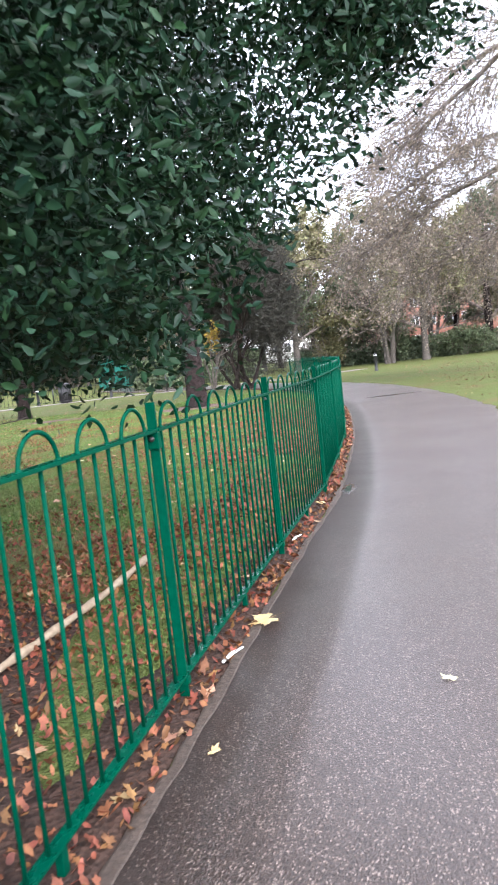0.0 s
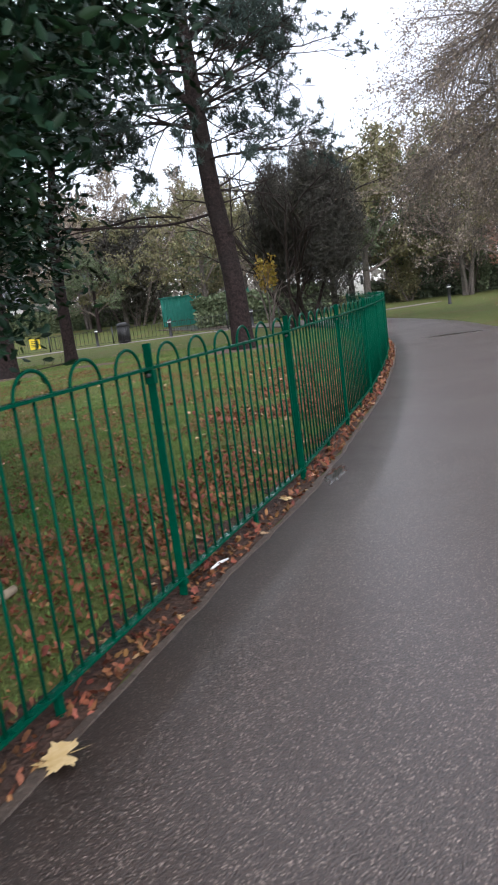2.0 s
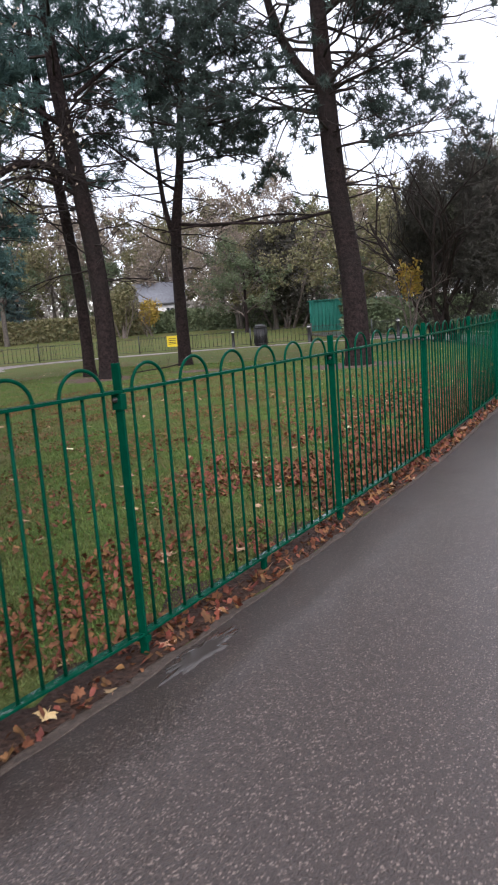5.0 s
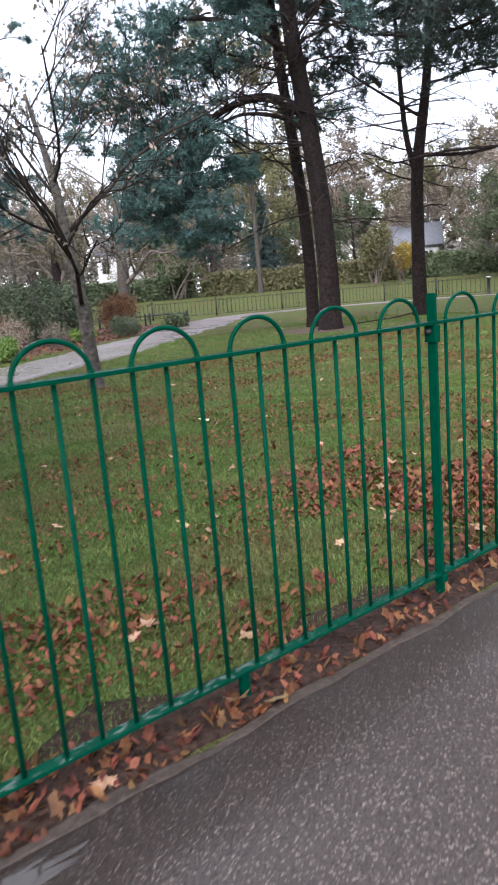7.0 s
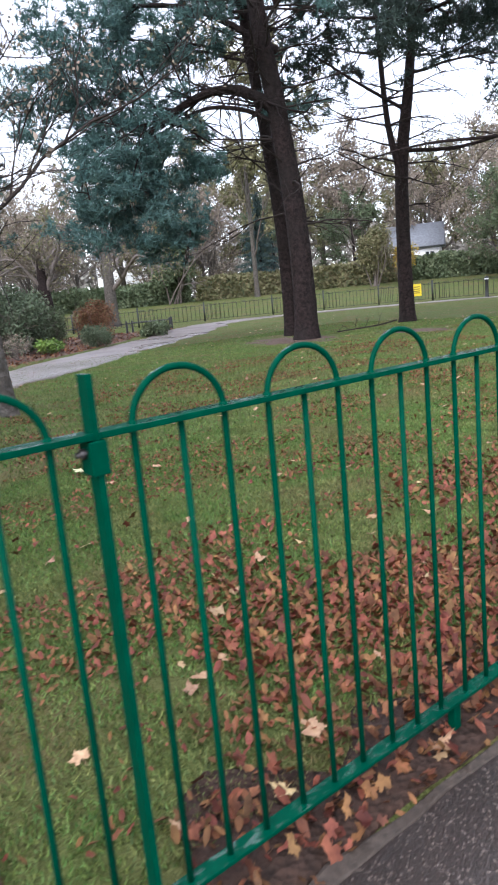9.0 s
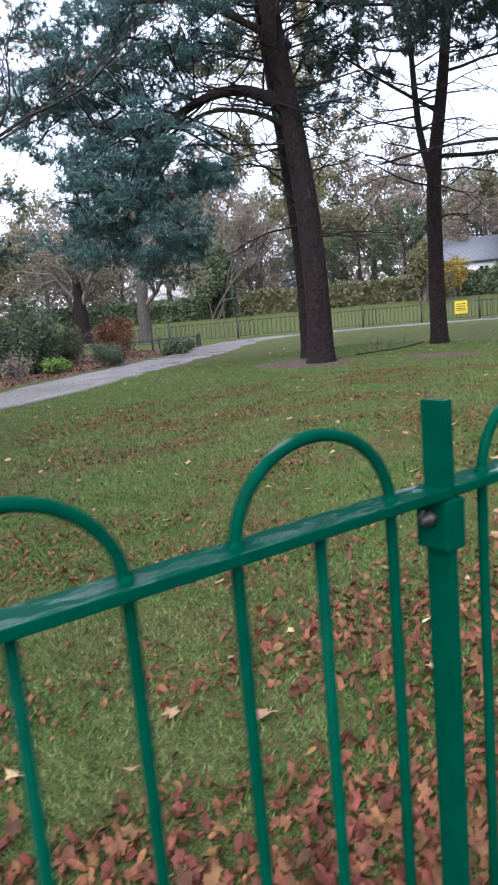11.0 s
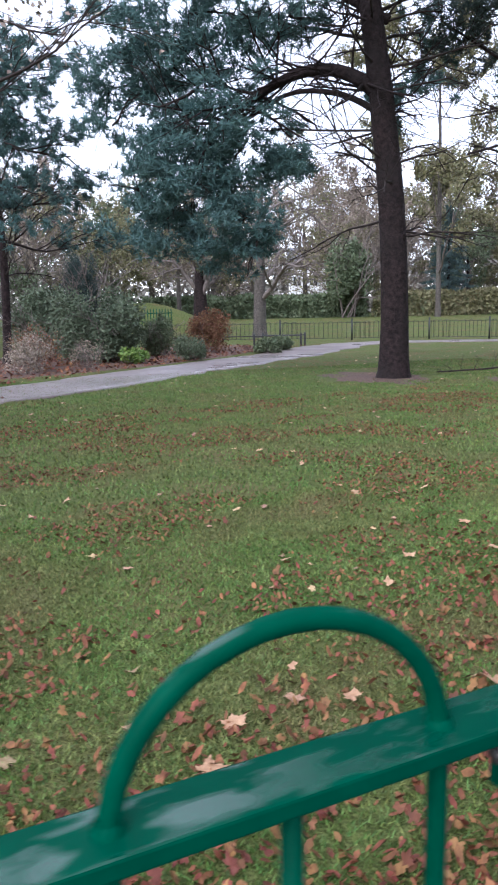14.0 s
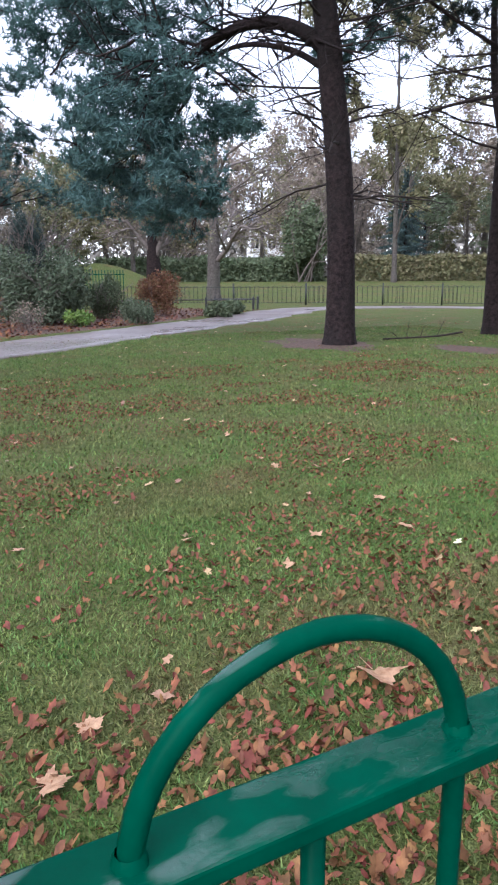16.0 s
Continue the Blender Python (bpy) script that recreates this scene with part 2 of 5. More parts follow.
class Geo:
    """Collects triangles for one mesh."""

    def __init__(self):
        self.v, self.t, self.n = [], [], 0

    def add(self, v, t):
        v, t = np.asarray(v, float).reshape(-1, 3), np.asarray(t, int).reshape(-1, 3)
        self.v.append(v)
        self.t.append(t + self.n)
        self.n += len(v)

    def tube(self, pts, radii, n=6, cap=False):
        pts, radii = np.asarray(pts, float), np.asarray(radii, float)
        k = len(pts)
        d = np.gradient(pts, axis=0)
        d /= np.linalg.norm(d, axis=1)[:, None] + 1e-9
        ref = np.array([0.31, 0.17, 0.93]) if abs(d[0][2]) < 0.8 else np.array([0.95, 0.2, 0.1])
        a = np.cross(d, ref)
        a /= np.linalg.norm(a, axis=1)[:, None] + 1e-9
        b = np.cross(d, a)
        ang = np.arange(n) * 2 * math.pi / n
        ring = a[:, None, :] * np.cos(ang)[None, :, None] + b[:, None, :] * np.sin(ang)[None, :, None]
        v = (pts[:, None, :] + ring * radii[:, None, None]).reshape(-1, 3)
        i, j = np.meshgrid(np.arange(k - 1), np.arange(n), indexing="ij")
        p, q = (i * n + j).ravel(), (i * n + (j + 1) % n).ravel()
        t = np.concatenate([np.stack([p, p + n, q], 1), np.stack([q, p + n, q + n], 1)])
        if cap:
            v = np.concatenate([v, pts[[0, -1]]])
            js = np.arange(n)
            t = np.concatenate([t, np.stack([np.full(n, k * n), js, (js + 1) % n], 1),
                                np.stack([np.full(n, k * n + 1), (k - 1) * n + (js + 1) % n, (k - 1) * n + js], 1)])
        self.add(v, t)

    def box(self, x0, y0, z0, x1, y1, z1):
        v = [(x, y, z) for x in (x0, x1) for y in (y0, y1) for z in (z0, z1)]
        q = [(0, 1, 3, 2), (4, 6, 7, 5), (0, 4, 5, 1), (2, 3, 7, 6), (0, 2, 6, 4), (1, 5, 7, 3)]
        self.add(v, [t for a, b, c, d in q for t in ((a, b, c), (a, c, d))])

    def leaves(self, pos, length, width, spread=1.0, fold=0.25, up=0.0):
        """A folded lozenge leaf at each place, turned at random."""
        pos = np.asarray(pos, float)
        n = len(pos)
        d = RNG.normal(size=(n, 3)) * (1, 1, spread) + (0, 0, up)
        d /= np.linalg.norm(d, axis=1)[:, None]
        s = np.cross(d, RNG.normal(size=(n, 3)))
        s /= np.linalg.norm(s, axis=1)[:, None]
        nn = np.cross(d, s)
        ln = (length * RNG.uniform(0.6, 1.3, n))[:, None]
        wd = (width * RNG.uniform(0.7, 1.2, n))[:, None]
        mid = pos + d * ln * 0.45 + nn * wd * fold
        v = np.stack([pos, mid + s * wd / 2, pos + d * ln, mid - s * wd / 2], 1).reshape(-1, 3)
        k = np.arange(n)[:, None] * 4
        self.add(v, np.concatenate([k + [0, 1, 2], k + [0, 2, 3]]))

    def oval_leaves(self, pos, length, width, droop=0.0):
        """A six-cornered oval leaf at each place, folded a little along its rib."""
        pos = np.asarray(pos, float)
        n = len(pos)
        d = RNG.normal(size=(n, 3)) * (1, 1, 0.7) - (0, 0, droop)
        d /= np.linalg.norm(d, axis=1)[:, None]
        s = np.cross(d, RNG.normal(size=(n, 3)))
        s /= np.linalg.norm(s, axis=1)[:, None]
        nn = np.cross(d, s)
        ln = (length * RNG.uniform(0.6, 1.25, n))[:, None]
        wd = (width * RNG.uniform(0.7, 1.2, n))[:, None] / 2
        lift = nn * wd * 0.35
        v = np.stack([pos, pos + d * ln * 0.3 + s * wd + lift, pos + d * ln * 0.7 + s * wd * 0.8 + lift, pos + d * ln,
                      pos + d * ln * 0.7 - s * wd * 0.8 + lift, pos + d * ln * 0.3 - s * wd + lift], 1).reshape(-1, 3)
        k = np.arange(n)[:, None] * 6
        self.add(v, np.concatenate([k + [0, 1, 2], k + [0, 2, 3], k + [0, 3, 4], k + [0, 4, 5]]))

    def needles(self, pos, length, width, per):
        """Tufts of thin needles radiating from each place."""
        pos = np.repeat(np.asarray(pos, float), per, 0)
        n = len(pos)
        d = RNG.normal(size=(n, 3)) + (0, 0, 0.35)
        d /= np.linalg.norm(d, axis=1)[:, None]
        s = np.cross(d, RNG.normal(size=(n, 3)))
        s /= np.linalg.norm(s, axis=1)[:, None]
        ln = (length * RNG.uniform(0.6, 1.2, n))[:, None]
        v = np.stack([pos + s * width / 2, pos + d * ln, pos - s * width / 2], 1).reshape(-1, 3)
        self.add(v, np.arange(n * 3).reshape(-1, 3))

    def mesh(self, name, smooth=False):
        v, t = np.concatenate(self.v), np.concatenate(self.t)
        me = bpy.data.meshes.new(name)
        me.vertices.add(len(v))
        me.vertices.foreach_set("co", v.astype(np.float32).ravel())
        me.loops.add(len(t) * 3)
        me.loops.foreach_set("vertex_index", t.astype(np.int32).ravel())
        me.polygons.add(len(t))
        me.polygons.foreach_set("loop_start", np.arange(0, len(t) * 3, 3, dtype=np.int32))
        if smooth:
            me.polygons.foreach_set("use_smooth", np.ones(len(t), bool))
        me.update(calc_edges=True)
        return me


def part(name, geo, material, parent=None, label="", smooth=False):
    """Links a Geo (or a mesh) as one object under its thing."""
    me = geo.mesh(name, smooth) if isinstance(geo, Geo) else geo
    if not me.materials:
        me.materials.append(material)
    ob = new(name, me)
    if parent:
        ob.parent = parent
    if label:
        ob["label"] = label
    if name in ("branchwork", "twigwork", "stemwork"):
        ob["kind"] = "stuff"
    return ob


def thing(name, m, label, category, group=""):
    e = new(name)
    e.empty_display_size = 0.1
    e.matrix_basis = m
    return tagged(e, label, category, group)


def gz(x, y):
    """Height of the ground: level, with a gentle rise of the far lawn to the north-west."""
    r = math.hypot(x, y - 10)
    k = min(max((-x - 3) / 15, 0), 1)
    return 0.036 * min(max(r - 34.5, 0), 27) * k


# ---- ground ----
def build_ground():
    g = Geo()
    radii = [0, 1.5, 3, 5, 7, 9, 11, 13, 15, 17, 19, 21, 23, 25, 27, 29, 31, 33, 35, 37, 39, 42, 45, 48, 52, 56, 60, 64, 70, 80, 100, 140, 220, 400, 900, 3000]
    n = 120
    v = []
    for r in radii:
        for k in range(n):
            a = 2 * math.pi * k / n
            x, y = r * math.cos(a), 10 + r * math.sin(a)
            v.append((x, y, gz(x, y)))
    t = []
    for i in range(len(radii) - 1):
        for k in range(n):
            p, q = i * n + k, i * n + (k + 1) % n
            t += [(p, p + n, q), (q, p + n, q + n)]
    g.add(v, t)
    return tagged(part("ground", g, M_GRASS, smooth=True), "wide park lawn of short damp autumn grass", "ground", kind="structure")


build_ground()


def smooth_line(pts, step=0.4):
    """A Catmull-Rom curve through plan points."""
    p = [np.array(a, float) for a in pts]
    p = [2 * p[0] - p[1]] + p + [2 * p[-1] - p[-2]]
    out = []
    for i in range(1, len(p) - 2):
        k = max(2, int(np.linalg.norm(p[i + 1] - p[i]) / step))
        for j in range(k):
            u = j / k
            out.append(0.5 * (2 * p[i] + (p[i + 1] - p[i - 1]) * u + (2 * p[i - 1] - 5 * p[i] + 4 * p[i + 1] - p[i + 2]) * u * u
                              + (3 * p[i] - p[i - 1] - 3 * p[i + 1] + p[i + 2]) * u ** 3))
    out.append(p[-2])
    return np.array(out)


def ribbon(left, right, z, rough_l=0.0, rough_r=0.0, skirt=0.05):
    """A sheet between two plan lines, following the ground, with edges turned down."""
    g = Geo()
    rows = []
    for i in range(len(left)):
        a, b = np.array(left[i]), np.array(right[i])
        w = (b - a) / (np.linalg.norm(b - a) + 1e-9)
        a = a + w * rough_l * noise.fractal((a[0] * 3.1, a[1] * 3.1, 1.0), 0.7, 2.2, 3)
        b = b + w * rough_r * noise.fractal((b[0] * 3.1, b[1] * 3.1, 5.0), 0.7, 2.2, 3)
        row = [(a[0] - w[0] * 0.01, a[1] - w[1] * 0.01, gz(*a) - skirt)]
        for u in np.linspace(0, 1, 7):
            c = a + (b - a) * u
            row.append((c[0], c[1], gz(*c) + z))
        row.append((b[0] + w[0] * 0.01, b[1] + w[1] * 0.01, gz(*b) - skirt))
        rows.append(row)
    k = len(rows[0])
    t = []
    for i in range(len(rows) - 1):
        for j in range(k - 1):
            p = i * k + j
            t += [(p, p + 1, p + k), (p + 1, p + k + 1, p + k)]
    g.add([c for r in rows for c in r], t)
    return g


POSTS = [(-0.46, -5.08), (-0.28, -3.09), (-0.10, -1.10), (0.068, 0.885), (0.230, 2.87), (0.410, 4.866), (0.459, 6.865), (0.482, 8.867),
         (0.425, 10.88), (0.345, 12.87), (0.21, 14.86), (0.0, 16.85), (-0.30, 18.83), (-0.70, 20.79), (-1.22, 22.72), (-1.85, 24.62)]
FAR = [(-2.6, 26.6), (-3.6, 29.0), (-5.6, 32.5), (-9, 37.5), (-13, 42), (-18, 47)]
fence_line = smooth_line([(-0.60, -9.0)] + POSTS + FAR, 0.12)


def offset(line, d):
    t = np.gradient(line, axis=0)
    t /= np.linalg.norm(t, axis=1)[:, None]
    return line + np.stack([t[:, 1], -t[:, 0]], 1) * d


near_l, near_r = offset(fence_line, 0.145), offset(fence_line, 2.62)
tagged(part("path", ribbon(near_l, near_r, 0.012, 0.02, 0.10), M_ASPHALT, smooth=True), "wet grey asphalt footpath curving through the park", "path", kind="structure")
tagged(part("path_edging", ribbon(offset(fence_line, 0.112), offset(fence_line, 0.150), 0.0150, 0.03, 0.025), M_EDGING), "worn concrete edging strip beside the path", "edging", kind="structure")
tagged(part("soil_strip", ribbon(offset(fence_line, -0.22), offset(fence_line, 0.10), 0.008, 0.22, 0.02), M_SOIL), "bare damp soil strip under the green fence", "soil", kind="structure")

west = smooth_line([(-6.5, -8), (-8.2, 0), (-10.0, 7), (-13.2, 12.6), (-16.0, 15.9), (-20.4, 21.4), (-24.6, 26.2), (-24.2, 30.2), (-19.4, 34.6), (-13.5, 37.4), (-8, 38.8), (-3, 39.5), (0.5, 43)], 0.6)
wide = np.interp(np.linspace(0, 1, len(west)), [0, 0.5, 0.62, 0.72, 1], [1.15, 1.1, 1.0, 0.55, 0.55])
wn_ = np.gradient(west, axis=0)
wn_ /= np.linalg.norm(wn_, axis=1)[:, None]
wn_ = np.stack([wn_[:, 1], -wn_[:, 0]], 1)
tagged(part("park_path", ribbon(west - wn_ * wide[:, None], west + wn_ * wide[:, None], 0.018, 0.35, 0.35), M_PAVE, smooth=True),
       "pale worn wet path crossing the far lawn", "path", kind="structure")


def patch(cx, cy, rx, ry, z, rough, seed, turn=0.0, n=64):
    """A flat patch with an uneven outline, domed by a few millimetres."""
    g = Geo()
    v = [(cx, cy, gz(cx, cy) + z)]
    for f in (0.5, 0.9, 1.0):
        for k in range(n):
            a = 2 * math.pi * k / n
            q = f * (1 + rough * noise.fractal((math.cos(a) * 2.2 + seed, math.sin(a) * 2.2, seed), 0.8, 2, 4))
            x, y = rx * q * math.cos(a), ry * q * math.sin(a)
            x, y = cx + x * math.cos(turn) - y * math.sin(turn), cy + x * math.sin(turn) + y * math.cos(turn)
            v.append((x, y, gz(x, y) + (z if f < 1 else -0.01)))
    t = [(0, 1 + k, 1 + (k + 1) % n) for k in range(n)]
    for i in range(2):
        for k in range(n):
            p, q = 1 + i * n + k, 1 + i * n + (k + 1) % n
            t += [(p, p + n, q), (q, p + n, q + n)]
    g.add(v, t)
    return g


tagged(part("soil_under_tree", patch(-3.3, -0.6, 3.25, 4.3, 0.006, 0.12, 3.0), M_SOIL), "bare leaf-strewn soil below the evergreen tree", "soil", kind="structure")
tagged(part("planting_bed", patch(-22.0, 15.8, 9.5, 3.4, 0.012, 0.10, 5.0, radians(130)), M_BEDSOIL), "mulched shrub bed beside the far path", "flower bed", kind="structure")
for cx, cy, rx, ry, sd in ((-11.6, 18.7, 1.5, 0.9, 8.0), (-4.5, 20.4, 1.6, 1.1, 9.0), (-9.3, 20.5, 1.1, 0.5, 4.0)):
    tagged(part("bare_soil", patch(cx, cy, rx, ry, 0.006, 0.35, sd), M_BEDSOIL), "needle-covered bare soil around a pine", "soil", kind="structure")
tagged(part("puddle", patch(0.63, 4.95, 0.065, 0.26, 0.0145, 0.4, 2.0, radians(-4)), M_PUDDLE), "shallow rain puddle on the asphalt beside the edging", "puddle", kind="structure")
tagged(part("puddle", patch(1.45, 17.2, 0.75, 0.22, 0.0145, 0.5, 6.0, radians(20)), M_PUDDLE), "long shallow puddle across the asphalt path", "puddle", kind="structure")

# ---- green bow-top fence ----
RAIL_Z, LOW_Z, PITCH = 1.07, 0.095, 2.0 / 18.3


def bow_bar(x0, r, top, low, n=8):
    """One bar bent into a hoop, from the lower rail over the bow and down again, along x."""
    g = Geo()
    a = np.linspace(math.pi, 0, 21)
    pts = [(x0, 0, low)] + [(x0, 0, top - 0.35)] + [(x0 + r + r * math.cos(q), 0, top + r * 0.92 * math.sin(q)) for q in a] + [(x0 + 2 * r, 0, top - 0.35), (x0 + 2 * r, 0, low)]
    g.tube(pts, [0.0070] * len(pts), n, True)
    return g


def beveled(x0, y0, z0, x1, y1, z1, b=0.003):
    bm = bmesh.new()
    bmesh.ops.create_cube(bm, size=1)
    for v in bm.verts:
        v.co = ((x0 + x1) / 2 + v.co.x * (x1 - x0), (y0 + y1) / 2 + v.co.y * (y1 - y0), (z0 + z1) / 2 + v.co.z * (z1 - z0))
    bmesh.ops.bevel(bm, geom=bm.edges[:], offset=b, segments=2, affect="EDGES", profile=0.6)
    me = bpy.data.meshes.new("box")
    bm.to_mesh(me)
    bm.free()
    return me


def build_panel(m):
    f = thing("bow_top_railing", m, "green painted bow-top steel railing panel beside the path", "fence", "bow-top fence")
    part("top_rail", beveled(0.0072, -0.0222, RAIL_Z - 0.006, 1.9928, 0.0222, RAIL_Z + 0.006, 0.002), M_GREEN, f, "flat green top rail, wet and glossy")
    part("bottom_rail", beveled(0.012, -0.022, LOW_Z - 0.005, 1.988, 0.022, LOW_Z + 0.005, 0.002), M_GREEN, f)
    hoop = bow_bar(0, PITCH * 0.96, RAIL_Z, LOW_Z - 0.012).mesh("hoop_bar", True)
    bar_g = Geo()
    bar_g.tube([(0, 0, LOW_Z - 0.012), (0, 0, 0.5), (0, 0, RAIL_Z - 0.004)], [0.007] * 3, 8, True)
    bar = bar_g.mesh("bar", True)
    collar_g = Geo()
    collar_g.tube([(0, 0, RAIL_Z + 0.004), (0, 0, RAIL_Z + 0.008), (0, 0, RAIL_Z + 0.012)], [0.0098, 0.0092, 0.0072], 10)
    collar = collar_g.mesh("weld", True)
    for i in range(6):
        h = part("hoop_bar", hoop, M_GREEN, f)
        h.location.x = PITCH * (0.75 + 2.976 * i)
        for k in (0, 2):
            c = part("weld", collar, M_GREEN, f)
            c.location.x = PITCH * (0.75 + 2.976 * i + k * 0.96)
        b = part("bar", bar, M_GREEN, f)
        b.location.x = PITCH * (1.71 + 2.976 * i)
    part("foot", beveled(0.985, -0.012, -0.06, 1.015, 0.012, LOW_Z - 0.004, 0.002), M_GREEN, f)
    return f


def build_post(m):
    f = thing("fence_post", m, "square green painted steel fence post set in soil", "fence post", "bow-top fence posts")
    part("shaft", beveled(-0.0065, -0.0185, -0.1, 0.0065, 0.0185, 1.178, 0.002), M_GREEN, f)
    part("bracket", beveled(-0.017, -0.0235, RAIL_Z - 0.070, 0.017, 0.0235, RAIL_Z - 0.008, 0.003), M_GREEN, f)
    part("lower_bracket", beveled(-0.017, -0.0265, LOW_Z - 0.035, 0.017, 0.0265, LOW_Z - 0.007, 0.003), M_GREEN, f)
    g = Geo()
    g.tube([(-0.016, 0, RAIL_Z - 0.03), (-0.026, 0, RAIL_Z - 0.03), (-0.028, 0, RAIL_Z - 0.03), (-0.036, 0, RAIL_Z - 0.03)], [0.011, 0.011, 0.006, 0.006], 6, True)
    part("bolt", g, M_BOLT, f, "dull steel bolt")
    return f


def span(a, b):
    """The pose at a with x towards b."""
    return pose(a[0], a[1], 0, 0, 0, math.degrees(math.atan2(b[1] - a[1], b[0] - a[0])))


first_panel = build_panel(span(POSTS[0], POSTS[1]))
for a, b in zip(POSTS[1:-1], POSTS[2:]):
    k = math.dist(a, b) / 2.0
    copy_thing(first_panel, span(a, b) @ Matrix.Diagonal((k, 1, 1, 1)))
first_post = build_post(span(POSTS[0], POSTS[1]))
for i in range(1, len(POSTS)):
    a, b = POSTS[i - 1], POSTS[min(i + 1, len(POSTS) - 1)]
    copy_thing(first_post, pose(POSTS[i][0], POSTS[i][1], 0, 0, 0, math.degrees(math.atan2(b[1] - a[1], b[0] - a[0]))))


# ---- trees ----
def bend(p, d, length, n, wob, grav, rng):
    """A crooked line from p towards d."""
    p, d = np.array(p, float), np.array(d, float)
    d /= np.linalg.norm(d)
    out = [p]
    for _ in range(n):
        d = d + rng.normal(size=3) * wob + np.array([0, 0, grav])
        d /= np.linalg.norm(d)
        p = p + d * length / n
        out.append(p)
    return np.array(out), d


def grow(g, p, d, length, radius, depth, rng, tips, kids=4, ang=0.7, shrink=0.62, wob=0.12, grav=0.0, seg=4, start=0.3):
    """A limb with smaller limbs along it; the last ones are gathered as tips."""
    pts, dd = bend(p, d, length, seg, wob, grav, rng)
    rad = np.linspace(radius, radius * 0.45, len(pts))
    g.tube(pts, rad, 6 if radius > 0.05 else (4 if radius > 0.015 else 3))
    if depth == 0:
        tips.append(pts)
        return
    for i in range(kids):
        u = start + (1 - start) * (i + rng.uniform(0.2, 0.9)) / kids
        k = min(int(u * seg), seg - 1)
        q = pts[k] + (pts[k + 1] - pts[k]) * (u * seg - k)
        axis = pts[k + 1] - pts[k]
        axis = axis / np.linalg.norm(axis)
        side = np.cross(axis, rng.normal(size=3))
        side /= np.linalg.norm(side)
        a = ang * rng.uniform(0.6, 1.3)
        grow(g, q, axis * math.cos(a) + side * math.sin(a), length * shrink * rng.uniform(0.7, 1.2), radius * 0.5, depth - 1, rng, tips, kids, ang, shrink, wob, grav, max(3, seg - 1), start)


def along(tips, per, jitter, rng):
    out = []
    for pts in tips:
        u = rng.uniform(0, len(pts) - 1.001, per)
        k = u.astype(int)
        out.append(pts[k] + (pts[k + 1] - pts[k]) * (u - k)[:, None] + rng.normal(size=(per, 3)) * jitter)
    return np.concatenate(out)


def flared(g, pts, radii, n, rng):
    """A trunk with a widened, ribbed foot."""
    pts = np.asarray(pts, float)
    line = smooth3(pts, 6)
    r = np.interp(np.linspace(0, 1, len(line)), np.linspace(0, 1, len(radii)), radii)
    z = line[:, 2] - line[0, 2]
    r = r * (1 + 0.35 * np.exp(-z / 0.22))
    g.tube(line, r, n)
    return line, r


def smooth3(pts, k):
    p = [np.array(a, float) for a in pts]
    p = [2 * p[0] - p[1]] + p + [2 * p[-1] - p[-2]]
    out = []
    for i in range(1, len(p) - 2):
        for j in range(k):
            u = j / k
            out.append(0.5 * (2 * p[i] + (p[i + 1] - p[i - 1]) * u + (2 * p[i - 1] - 5 * p[i] + 4 * p[i + 1] - p[i + 2]) * u * u + (3 * p[i] - p[i - 1] - 3 * p[i + 1] + p[i + 2]) * u ** 3))
    out.append(p[-2])
    return np.array(out)


def cloud(c, r, n, rng, hollow=0.3):
    d = rng.normal(size=(n, 3))
    d /= np.linalg.norm(d, axis=1)[:, None]
    return np.array(c) + d * np.array(r) * (rng.uniform(hollow ** 3, 1, n) ** (1 / 3))[:, None]


def pads(center, radius, count, size, per, rng, flat=0.45):
    """Needle pads: small flattened clusters scattered through an ellipsoid."""
    cs = cloud(center, radius, int(count * 1.35), rng, 0.2)
    return np.concatenate([cloud(c, np.array((1, 1, flat)) * size * rng.uniform(0.6, 1.3), per, rng, 0.0) for c in cs])


